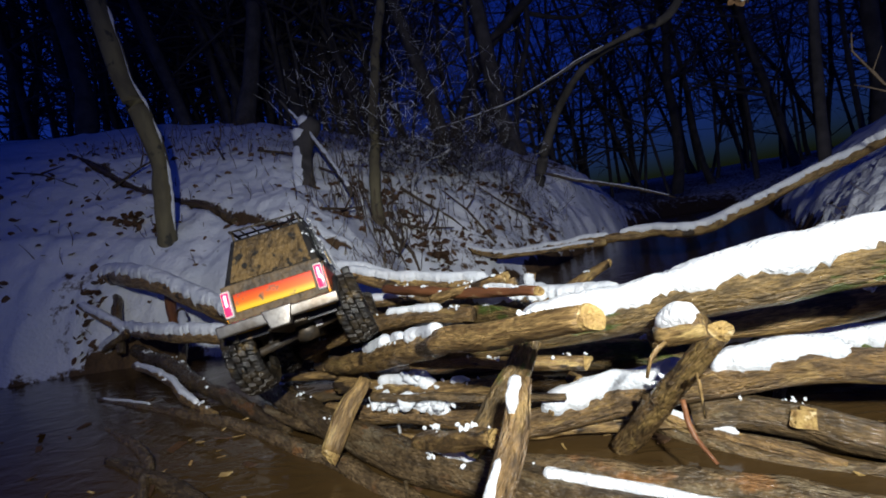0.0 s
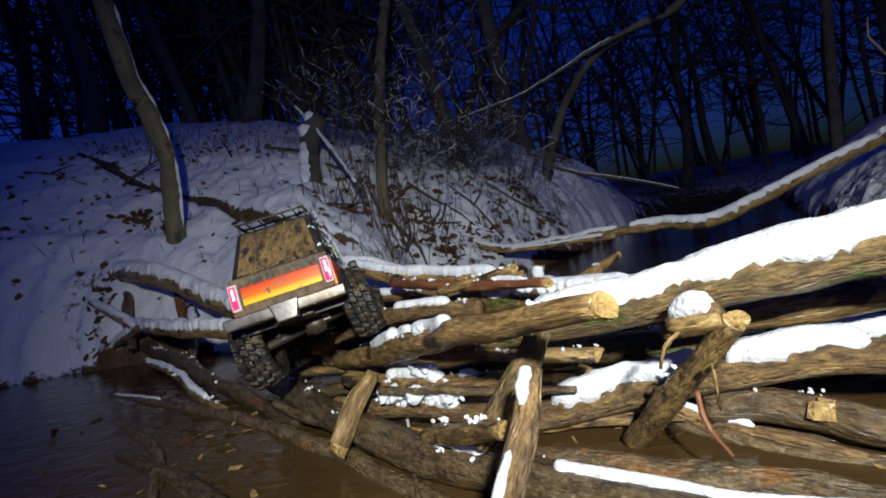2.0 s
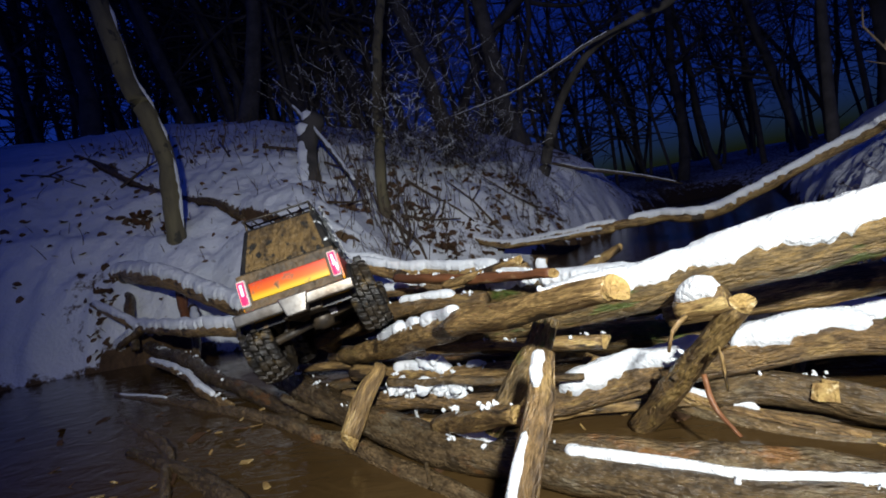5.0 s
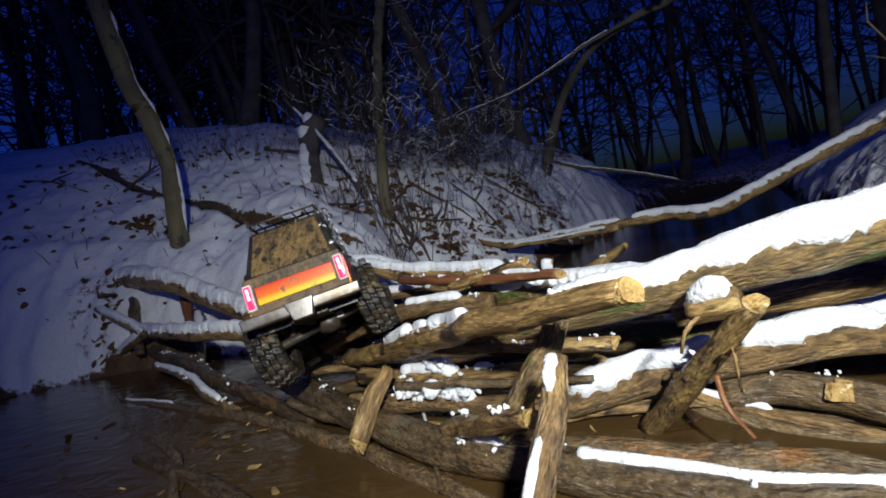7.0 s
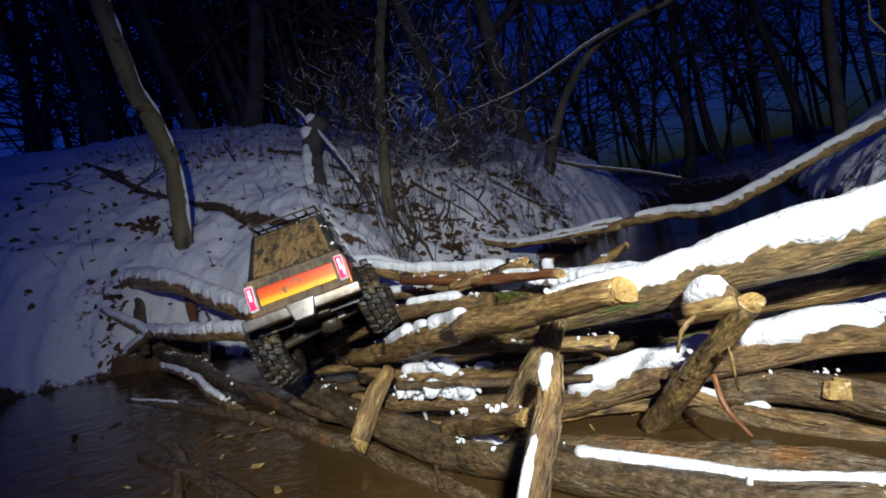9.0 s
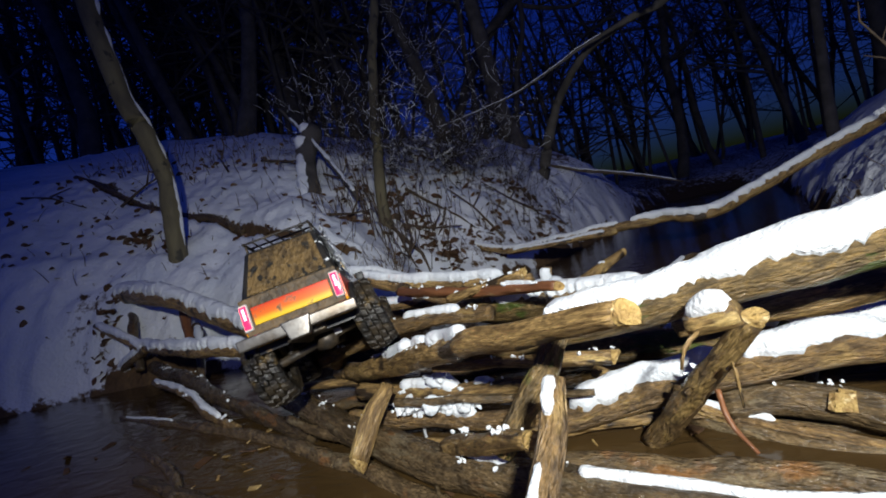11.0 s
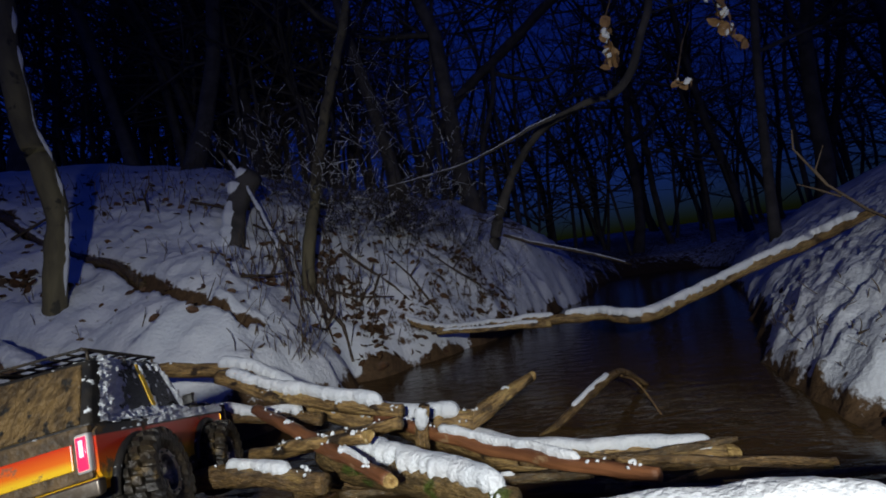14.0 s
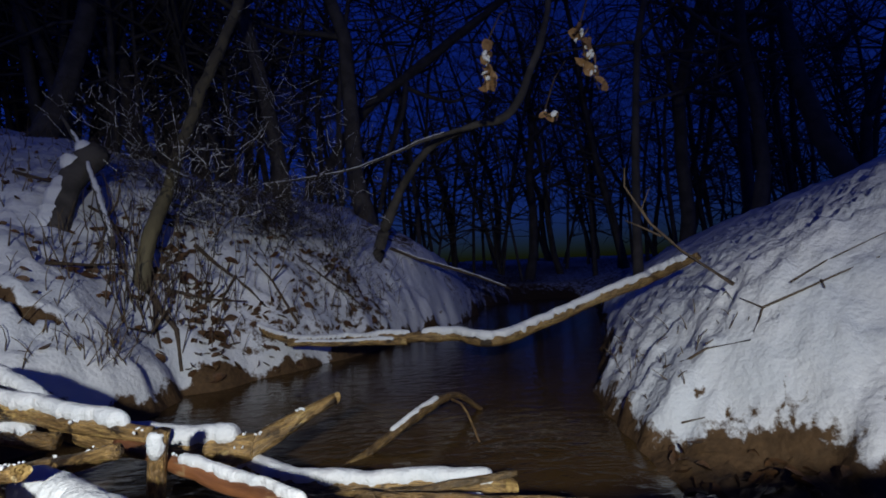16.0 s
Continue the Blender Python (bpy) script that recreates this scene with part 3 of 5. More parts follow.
log("long low log at the water with strips of snow", [(-0.08, 1.80, 0.02), (0.14, 1.60, 0.022), (0.332, 1.446, 0.010), (0.521, 1.321, 0.0), (0.679, 1.234, 0.0), (0.846, 1.154, 0.010), (1.011, 1.088, 0.028), (1.5, 0.98, 0.06)],
    [0.030, 0.033, 0.0346, 0.0352, 0.0335, 0.0300, 0.0262, 0.026], snow=[(0.415, 0.475, 0.010, 26), (0.535, 0.9, 0.007, 17)], mat=DARKWET, knots=2)
log("long dark branch along the water's edge", [(-0.889, 2.008, -0.03), (-0.138, 1.678, -0.027), (0.261, 1.445, -0.028), (0.506, 1.271, -0.030), (0.70, 1.1, -0.03)], [0.0100, 0.0175, 0.0195, 0.0171, 0.0145], mat=DARKWET,
    snow=[(0.02, 0.22, 0.004, 25)], name="branch", category="branch")
log("curved snowy branch dipping into the water", [(-0.853, 2.142, 0.050), (-0.511, 1.922, 0.040), (-0.267, 1.741, 0.000), (-0.172, 1.705, -0.020)], [0.0120, 0.0150, 0.0150, 0.0113], snow=[(0.05, 0.9, 0.009, 55)], name="branch", category="branch")
log("rotten log reaching into the water", [(-1.2, 2.50, 0.045), (-0.670, 2.130, 0.028), (-0.183, 1.779, 0.000), (0.123, 1.568, -0.020)], [0.033, 0.0285, 0.0228, 0.0143], mat=DARKWET)
log("short log with crumbs of snow", [(0.24, 1.62, 0.056), (0.472, 1.520, 0.052), (0.66, 1.45, 0.070)], [0.0221, 0.0231, 0.0199], snow=[(0.28, 0.62, 0.013, 50), (0.7, 0.78, 0.007, 30)], mat=BARE)
log("wet log with a ragged snow patch", [(0.25, 1.535, 0.030), (0.459, 1.460, 0.032), (0.64, 1.395, 0.040)], [0.0204, 0.0196, 0.0176], snow=[(0.38, 0.75, 0.012, 45)], mat=BARK)
log("broken stub standing in the jam", [(0.372, 1.465, 0.108), (0.352, 1.420, 0.068), (0.325, 1.37, 0.015)], [0.0140, 0.0200, 0.0174], mat=BARE, cut=(0, 1), name="stake", category="stake", group="stakes")
log("reddish stick lying across", [(0.278, 1.950, 0.227), (0.539, 1.700, 0.221), (0.725, 1.500, 0.230)], [0.0140, 0.0138, 0.0106], mat=REDWOOD, name="stick", category="stick", cut=(0, 1), snow=[(0.75, 0.9, 0.006, 35)])
log("brown log with a band of snow", [(0.05, 2.16, 0.275), (0.358, 2.050, 0.211), (0.64, 1.95, 0.188)], [0.0230, 0.0235, 0.0195], mat=BARE, snow=[(0.06, 0.92, 0.020, 60)])
log("chopped stick propped on the logs", [(0.47, 1.72, 0.21), (0.661, 1.620, 0.250)], [0.0122, 0.0121], mat=BARE, name="stick", category="stick", cut=(0, 1))
log("dark log behind the long one", [(0.092, 1.750, 0.110), (0.346, 1.700, 0.175), (0.582, 1.620, 0.180)], [0.0228, 0.0237, 0.0186], mat=BARK, snow=[(0.55, 0.85, 0.010, 45)])

rng = random.Random(17)
for n in range(30):
    x, y = rng.uniform(0.0, 1.5), rng.uniform(1.3, 1.95)
    a, ln = rng.gauss(-0.35, 0.5), rng.uniform(0.12, 0.30)
    z = rng.uniform(-0.03, 0.11) if x > 0.45 else rng.uniform(-0.03, 0.04)
    dx, dy, dz = ln * math.cos(a), ln * math.sin(a), rng.gauss(0, 0.025)
    k = rng.uniform(0.005, 0.014)
    log("wet broken stick caught in the jam", [(x - dx, y - dy, z - dz), (x + rng.gauss(0, 0.012), y, z + rng.gauss(0, 0.01)), (x + dx, y + dy, z + dz)], [k, k * 0.95, k * 0.75], mat=(DARKWET, BARK, BARE, DARKWET)[n % 4],
        name="stick", category="stick", group="loose sticks in the jam", cut=(0, int(n % 4 == 2)), snow=[(0.3, 0.7, 0.006, 45)] if n % 5 == 0 else ())

# left wing of the jam
log("fallen trunk with thick snow sloping to the jam", [(-1.55, 2.74, 0.42), (-1.0, 2.44, 0.355), (-0.690, 2.300, 0.275), (-0.221, 2.020, 0.150), (0.10, 1.83, 0.085)], [0.050, 0.045, 0.040, 0.035, 0.034],
    snow=[(0.02, 0.80, 0.030, 70), (0.83, 0.98, 0.014, 60)], mat=BARE)
log("snow-laden branch forking at the water", [(-1.63, 2.61, -0.04), (-1.32, 2.47, 0.08), (-1.07, 2.36, 0.16)], [0.012, 0.018, 0.022], snow=[(0.1, 0.98, 0.022, 75)], name="branch", category="branch")
log("snow-laden branch lying over the bank foot", [(-1.50, 2.52, 0.30), (-1.25, 2.42, 0.22), (-1.07, 2.36, 0.16), (-0.72, 2.12, 0.165), (-0.36, 1.90, 0.17), (-0.03, 1.72, 0.155)], [0.014, 0.018, 0.022, 0.024, 0.024, 0.022],
    snow=[(0.02, 0.97, 0.020, 75)], mat=BARE, name="branch", category="branch")
log("arched log bridging the jam with snow on its far side", [(-0.376, 2.300, 0.16), (-0.299, 2.300, 0.285), (-0.113, 2.280, 0.285), (0.111, 2.240, 0.250), (0.341, 2.160, 0.154), (0.543, 2.100, 0.118), (0.79, 2.090, 0.105)],
    [0.0180, 0.0240, 0.0240, 0.0265, 0.0315, 0.0316, 0.0330], snow=[(0.34, 0.97, 0.022, 62)], mat=BARE, knots=3, rough=0.15)
log("bare stick crossing the jam", [(0.04, 2.035, 0.062), (0.424, 1.900, 0.150), (0.675, 1.79, 0.214)], [0.0190, 0.0180, 0.0150], mat=BARE, name="stick", category="stick")
log("long reddish branch with a dusting of snow", [(0.57, 1.97, 0.172), (0.772, 1.840, 0.156), (0.899, 1.750, 0.151), (1.10, 1.58, 0.172)], [0.0150, 0.0159, 0.0164, 0.0115], mat=REDWOOD, snow=[(0.30, 0.8, 0.010, 45)], name="branch", category="branch")
log("yellowish broken stub rising from the water", [(0.72, 2.07, 0.09), (0.827, 2.120, 0.128), (0.953, 2.200, 0.175)], [0.026, 0.0262, 0.0150], mat=BARE, cut=(0, 1), knots=1, rough=0.16)
log("floating log with an even strip of snow", [(0.50, 2.36, 0.02), (0.813, 2.085, 0.030), (1.038, 1.990, 0.034), (1.330, 1.925, 0.040)], [0.030, 0.0400, 0.0400, 0.0300], mat=BARE, cut=(0, 1), snow=[(0.20, 0.975, 0.016, 42)], rough=0.06)
log("mossy butt covered with clumped snow", [(0.52, 1.79, 0.165), (0.742, 1.620, 0.170), (0.890, 1.500, 0.190)], [0.0347, 0.0290, 0.0199], mat=MOSSY, snow=[(0.16, 0.97, 0.018, 65)])
log("snowy stick inside the jam", [(-0.22, 2.16, 0.205), (0.105, 2.100, 0.178), (0.40, 2.045, 0.162)], [0.0190, 0.0200, 0.0190], snow=[(0.05, 0.9, 0.014, 65)], name="stick", category="stick")
log("short stick under a cap of snow", [(-0.17, 2.065, 0.185), (0.12, 1.995, 0.150)], [0.0190, 0.0180], snow=[(0.05, 0.9, 0.014, 65)], name="stick", category="stick")
log("slanted stick with a line of snow", [(-0.269, 2.165, 0.215), (-0.11, 1.99, 0.130)], [0.0170, 0.0150], snow=[(0.05, 0.9, 0.010, 65)], name="stick", category="stick")
log("little dark stick standing in the jam", [(0.115, 2.06, 0.22), (0.12, 2.05, 0.16), (0.10, 2.02, 0.09)], [0.008, 0.010, 0.011], mat=DARKWET, name="stick", category="stick")
log("upright peg with a ball of snow on top", [(0.715, 1.85, 0.225), (0.70, 1.86, 0.17), (0.69, 1.87, 0.08)], [0.012, 0.014, 0.015], mat=BARK, name="stake", category="stake", group="stakes", snow=[(0.0, 0.35, 0.018, 80)])

# in and over the water upstream
log("forked stick poking out of the water", [(0.943, 2.302, -0.045), (1.128, 2.460, 0.020), (1.244, 2.604, 0.050), (1.320, 2.683, 0.035), (1.403, 2.746, -0.035)], [0.0092, 0.0150, 0.0145, 0.0112, 0.0085],
    snow=[(0.28, 0.62, 0.006, 50)], name="stick", category="stick", group="sticks in the water")
log("thin twig in the water", [(1.282, 2.62, 0.045), (1.315, 2.52, 0.04), (1.345, 2.40, -0.035)], [0.0045, 0.0033, 0.0025], name="twig", category="twig", group="sticks in the water")
log("long bent trunk spanning the creek under a band of snow", [(0.10, 3.76, 0.30), (0.366, 3.680, 0.190), (0.635, 3.580, 0.150), (1.128, 3.360, 0.175), (1.350, 3.280, 0.175), (1.525, 3.160, 0.155), (1.733, 3.251, 0.195), (1.966, 3.289, 0.268), (2.184, 3.275, 0.360), (2.322, 3.182, 0.416), (2.457, 2.987, 0.512)],
    [0.0170, 0.0200, 0.0230, 0.0250, 0.0260, 0.0270, 0.0260, 0.0250, 0.0240, 0.0220, 0.0170], mat=BARE, snow=[(0.04, 0.42, 0.014, 60), (0.44, 0.985, 0.022, 68)], group="logs over the creek", rough=0.12)
log("side limb of the bent trunk", [(0.50, 3.52, 0.15), (0.895, 3.42, 0.150), (1.128, 3.340, 0.155)], [0.0120, 0.0150, 0.0170], mat=BARE, snow=[(0.05, 0.9, 0.010, 60)], name="branch", category="branch", group="logs over the creek")
# branch shape added to stand in for the bank's dark earth edge
log("dark earth edge of the bank shaped as a buried branch", [(-2.60, 3.61, 1.40), (-2.20, 3.50, 1.20), (-1.82, 3.37, 0.985), (-1.51, 3.31, 0.84), (-1.24, 3.24, 0.76), (-0.99, 3.14, 0.63)], [0.02, 0.03, 0.030, 0.028, 0.030, 0.024], mat=DARKWET, snow=[(0.3, 0.5, 0.008, 35)], name="branch", category="branch", group="branches on the bank")

log("dark exposed root on the bank foot", [(-1.62, 2.80, 0.36), (-1.36, 2.60, 0.30), (-1.24, 2.46, 0.18), (-1.18, 2.40, 0.06)], [0.012, 0.020, 0.022, 0.018], mat=DARKWET, name="root", category="root", group="roots at the bank foot", snow=[(0.1, 0.4, 0.008, 55)])
log("rotten brown root under the snow edge", [(-1.15, 2.72, 0.30), (-1.02, 2.56, 0.26), (-0.92, 2.44, 0.14)], [0.016, 0.022, 0.018], mat=REDWOOD, name="root", category="root", group="roots at the bank foot")
log("gnarled root dipping into the water", [(-0.92, 2.50, 0.20), (-0.80, 2.36, 0.12), (-0.72, 2.22, -0.03)], [0.018, 0.020, 0.014], mat=DARKWET, name="root", category="root", group="roots at the bank foot", snow=[(0.1, 0.5, 0.010, 60)])
log("long submerged branch just under the surface", [(-0.30, 1.50, -0.03), (0.0, 1.36, -0.026), (0.25, 1.18, -0.028), (0.42, 0.98, -0.04)], [0.012, 0.018, 0.020, 0.018], mat=DARKWET, name="branch", category="branch", group="branches in the shallows")
log("dark branch lying in the shallows", [(-0.55, 1.72, -0.035), (-0.2, 1.50, -0.024), (0.05, 1.22, -0.03)], [0.008, 0.012, 0.010], mat=DARKWET, name="branch", category="branch", group="branches in the shallows")

# ---- trees ----
def standing(label, pts, radii, mat, snow_side=None, name="tree", group="trees on the bank", wide=0.30):
    LOG_SEED[0] += 1
    seed = LOG_SEED[0]
    root = tagged(new(name), label, "tree", group)
    root.location = pts[0]
    rel = [tuple(np.subtract(p, pts[0])) for p in pts]
    v, f, geo = tube(rel, radii, 18, 0.03, 0.05, seed)
    part("trunk", (v, f), mat, root, grain=GRAIN[0])
    if snow_side is not None:
        q, r, tan, side, up, s = geo
        d = np.array(snow_side, float)
        rng = random.Random(seed)
        verts, faces = [], []
        n = len(q)
        acc = []
        for i in range(3, n - 1):
            w = r[i] * wide * max(0.0, 0.45 + 0.6 * math.sin(i * 0.55 + math.sin(i * 0.23) * 2) + rng.uniform(-0.25, 0.25))
            acc.append(w)
        for i, w in zip(range(3, n - 1), acc):
            dd = d - tan[i] * (d @ tan[i])
            dd /= np.linalg.norm(dd)
            ss = np.cross(tan[i], dd)
            for a in (-1, -0.4, 0.4, 1):
                verts.append(tuple(q[i] + dd * (r[i] * 0.96 + w * (1 - abs(a) ** 2)) + ss * a * (w * 1.1 + 0.002)))
        for i in range(len(acc) - 1):
            for j in range(3):
                k = i * 4 + j
                faces.append((k, k + 1, k + 5, k + 4))
        part("snow_streak", (verts, faces), SNOW, root, "snow stuck along one side of the bark")
    return root, geo


standing("crooked young tree with snow stuck to one side", [(-1.276, 2.877, 0.402), (-1.239, 2.888, 0.636), (-1.232, 2.919, 0.926), (-1.323, 2.950, 1.243), (-1.422, 2.961, 1.594), (-1.496, 2.982, 1.914), (-1.527, 3.003, 2.221), (-1.516, 3.055, 2.987), (-1.391, 3.107, 4.373), (-1.443, 3.212, 6.776)],
         [0.0627, 0.0543, 0.0522, 0.0522, 0.0533, 0.0533, 0.0522, 0.0491, 0.0439, 0.0313], TRUNK, (1.0, 0.25, 0.3), wide=0.2)
standing("slim straight tree on the slope", [(-0.225, 3.450, 0.360), (-0.222, 3.520, 0.680), (-0.270, 3.875, 1.119), (-0.308, 4.338, 1.801), (-0.280, 4.737, 2.415), (-0.227, 5.156, 3.222), (-0.054, 5.845, 5.235), (0.196, 6.220, 8.036)],
         [0.046, 0.036, 0.0364, 0.0385, 0.0391, 0.0396, 0.0375, 0.025], TRUNK, (-1.0, 0.1, 0.2))
standing("rotten leaning stump coated in snow", [(-0.68, 3.46, 0.60), (-0.79, 3.70, 0.968), (-0.842, 3.95, 1.221), (-0.838, 4.10, 1.369)], [0.075, 0.066, 0.07, 0.08], FARBARK, (-0.3, -0.9, 0.5), name="tree_stump", wide=0.6)
standing("dark leaning trunk over the creek", [(0.80, 5.25, 0.55), (1.114, 5.0, 1.241), (1.35, 4.6, 1.488), (1.646, 4.3, 1.555), (1.894, 4.2, 1.592), (2.117, 4.3, 1.986), (2.36, 4.5, 2.705), (2.5, 4.7, 4.0)],
         [0.060, 0.036, 0.030, 0.026, 0.030, 0.028, 0.024, 0.015], FARBARK)
log("dead snowy branch leaning on the stump", [(-1.118, 4.20, 1.65), (-0.949, 4.10, 1.427), (-0.656, 3.80, 1.094), (-0.368, 3.50, 0.70)], [0.010, 0.014, 0.016, 0.016], snow=[(0.1, 0.95, 0.010, 60)], mat=FARBARK, name="branch", category="branch", group="branches on the bank", step=0.03)
log("long thin branch hanging over the creek", [(-0.153, 4.70, 1.237), (0.318, 4.60, 1.268), (0.705, 4.50, 1.301), (1.024, 4.40, 1.38), (1.32, 4.30, 1.47), (1.635, 4.25, 1.54)], [0.004, 0.006, 0.007, 0.009, 0.012, 0.016], snow=[(0.1, 0.9, 0.003, 50)], mat=FARBARK, name="branch", category="branch", group="branches over the creek", step=0.03)


# woodland behind: a few trees built once, then copied about
def twiggy(rng, base, direction, length, radius, depth, out):
    """Adds (points, radii) of a limb and its offshoots."""
    pts, rad, d, p = [Vector(base)], [radius], Vector(direction).normalized(), Vector(base)
    n = 5
    for i in range(n):
        d = (d + Vector((rng.gauss(0, 0.16), rng.gauss(0, 0.16), rng.gauss(0.03, 0.12)))).normalized()
        p = p + d * (length / n)
        pts.append(p.copy())
        rad.append(radius * (1 - 0.8 * (i + 1) / n))
        if depth > 0 and i > 0:
            for _ in range(1 if rng.random() < 0.6 else 2):
                side = Vector((rng.gauss(0, 1), rng.gauss(0, 1), rng.gauss(0.25, 0.6))).normalized()
                twiggy(rng, p, d * 0.55 + side * 0.75, length * rng.uniform(0.42, 0.68), rad[-1] * 0.68, depth - 1, out)
    out.append((pts, rad))


def limb_mesh(limbs, sides):
    """Light straight-sided tubes for many limbs, in one mesh."""
    verts, faces = [], []
    for pts, rad in limbs:
        base = len(verts)
        for i, (p, r) in enumerate(zip(pts, rad)):
            t = (pts[min(i + 1, len(pts) - 1)] - pts[max(i - 1, 0)]).normalized()
            a = t.orthogonal().normalized()
            b = t.cross(a)
            for j in range(sides):
                w = 2 * math.pi * j / sides
                verts.append(tuple(p + max(r, 0.0012) * (math.cos(w) * a + math.sin(w) * b)))
        for i in range(len(pts) - 1):
            for j in range(sides):
                k, m = base + i * sides + j, base + i * sides + (j + 1) % sides
                faces.append((k, m, m + sides, k + sides))
    return verts, faces


def wood_tree(seed, height, radius, depth=3):
    rng = random.Random(seed)
    root = tagged(new("tree"), "bare dark winter tree in the dusk", "tree", "woodland trees")
    pts, rad, p, d = [Vector((0, 0, -0.3))], [radius * 1.25], Vector((0, 0, -0.3)), Vector((rng.gauss(0, 0.12), rng.gauss(0, 0.12), 1))
    limbs, n = [], 10
    for i in range(n):
        d = (d + Vector((rng.gauss(0, 0.11), rng.gauss(0, 0.11), 0.12))).normalized()
        p = p + d * (height / n)
        pts.append(p.copy())
        rad.append(radius * (1 - 0.75 * (i + 1) / n))
        if i >= 2:
            for _ in range(2):
                a = rng.uniform(0, 2 * math.pi)
                twiggy(rng, p, (math.cos(a), math.sin(a), rng.uniform(0.1, 0.8)), height * rng.uniform(0.16, 0.34), rad[-1] * 0.55, depth - 1, limbs)
    part("trunk", limb_mesh([(pts, rad)], 10), FARBARK, root)
    part("crown", limb_mesh(limbs, 4), FARBARK, root)
    return root


KINDS = [wood_tree(40 + k, h, r) for k, (h, r) in enumerate([(6.5, 0.06), (8.0, 0.08), (5.5, 0.045), (9.0, 0.11), (7.0, 0.05)])]
rng = random.Random(5)
SPOTS = []
while len(SPOTS) < 96:
    y = 5.4 + 15 * rng.random() ** 0.8
    x = rng.uniform(-0.75, 0.85) * (y + 2.5) + 0.8
    d = float(creek_distance(np.array([x]), np.array([y]))[0][0])
    if d < 0.35 or any((x - a) ** 2 + (y - b) ** 2 < 0.5 for a, b in SPOTS):
        continue
    SPOTS.append((x, y))
for n, (x, y) in enumerate(SPOTS):
    m = pose(x, y, ground_height(x, y), rng.gauss(0, 5), rng.gauss(0, 5), rng.uniform(0, 360))
    k = KINDS[n % len(KINDS)]
    if n < len(KINDS):
        k.matrix_basis = m
    else:
        copy_thing(k, m)


def far_woods(seed, count):
    """Tangle of distant bare trees: stems, boughs and twigs, thinner round one clearing in the canopy."""
    rng = random.Random(seed)
    limbs = []
    while len(limbs) < count:
        y = rng.uniform(9.5, 19.0)
        x = 0.8 + rng.uniform(-1.05, 1.05) * (y + 1.0)
        if rng.random() < 0.3:
            y = rng.uniform(6.5, 12.0)
            x = rng.uniform(-1.15, -0.15) * (y + 1.0)
        if float(creek_distance(np.array([x]), np.array([y]))[0][0]) < 0.2:
            continue
        base = ground_height(x, y)
        stem, p, d = [], Vector((x, y, base - 0.2)), Vector((rng.gauss(0, 0.12), rng.gauss(0, 0.12), 1)).normalized()
        high, thick = rng.uniform(7, 11), rng.uniform(0.03, 0.10)
        for i in range(7):
            stem.append(p.copy())
            d = (d + Vector((rng.gauss(0, 0.10), rng.gauss(0, 0.10), 0.08))).normalized()
            p = p + d * high / 6
        limbs.append((stem, [thick * (1 - 0.12 * i) for i in range(7)]))
        for _ in range(44):
            u = rng.uniform(0.12, 0.98) * 5.9
            q = stem[int(u)].lerp(stem[int(u) + 1], u - int(u))
            way = (q.x - 0.8) / q.y - 0.066, (q.z - 0.4) / q.y - 0.37
            if (way[0] / 0.11) ** 2 + (way[1] / 0.11) ** 2 < 1 and rng.random() < 0.8:
                continue
            a = rng.uniform(0, 2 * math.pi)
            e = Vector((math.cos(a), math.sin(a), rng.uniform(-0.15, 0.9))).normalized()
            ln, r = rng.uniform(0.8, 2.6), rng.uniform(0.010, 0.034)
            m = q + e * ln * 0.5 + Vector((0, 0, rng.gauss(0, 0.12)))
            t = m + (e + Vector((rng.gauss(0, 0.4), rng.gauss(0, 0.4), rng.gauss(0.1, 0.35)))) * ln * 0.5
            limbs.append(([q, m, t], [r, r * 0.7, r * 0.35]))
            for _k in range(2):
                g = m.lerp(t, rng.random())
                h = g + Vector((rng.gauss(0, 0.4), rng.gauss(0, 0.4), rng.gauss(0.1, 0.4))) * ln * 0.5
                limbs.append(([g, g.lerp(h, 0.5) + Vector((0, 0, 0.04)), h], [r * 0.5, r * 0.4, r * 0.2]))
    return limb_mesh(limbs, 4)


tagged(part("far_woods", far_woods(71, 16000), FARBARK), "dark tangle of distant leafless trees at dusk", "woods", kind="stuff")

log("dark limb reaching up across the sky", [(-0.366, 9.0, 2.0), (0.432, 9.0, 3.34), (1.249, 9.0, 4.038), (2.084, 9.0, 4.701), (3.156, 9.0, 5.54), (4.049, 9.0, 6.404)], [0.09, 0.088, 0.086, 0.08, 0.07, 0.06], mat=FARBARK, name="tree_limb", category="tree limb", group="limbs against the sky", step=0.08)
log("forked limb hanging against the sky", [(1.228, 9.0, 4.007), (1.176, 8.9, 3.44), (0.904, 8.8, 2.621), (0.688, 8.8, 1.6)], [0.05, 0.044, 0.043, 0.04], mat=FARBARK, name="tree_limb", category="tree limb", group="limbs against the sky", step=0.08)
log("short side limb against the sky", [(1.221, 9.0, 3.833), (1.583, 9.0, 3.674), (2.03, 9.0, 3.564), (2.445, 9.0, 3.763)], [0.045, 0.035, 0.03, 0.015], mat=FARBARK, name="tree_limb", category="tree limb", group="limbs against the sky", step=0.08)
log("pale fallen branch on the far slope", [(0.97, 5.6, 0.773), (1.356, 5.6, 0.616), (1.746, 5.6, 0.486), (2.167, 5.6, 0.314)], [0.017, 0.016, 0.014, 0.008], mat=TWIG, snow=[(0.05, 0.95, 0.006, 60)], name="branch", category="branch", group="branches on the bank", step=0.04)

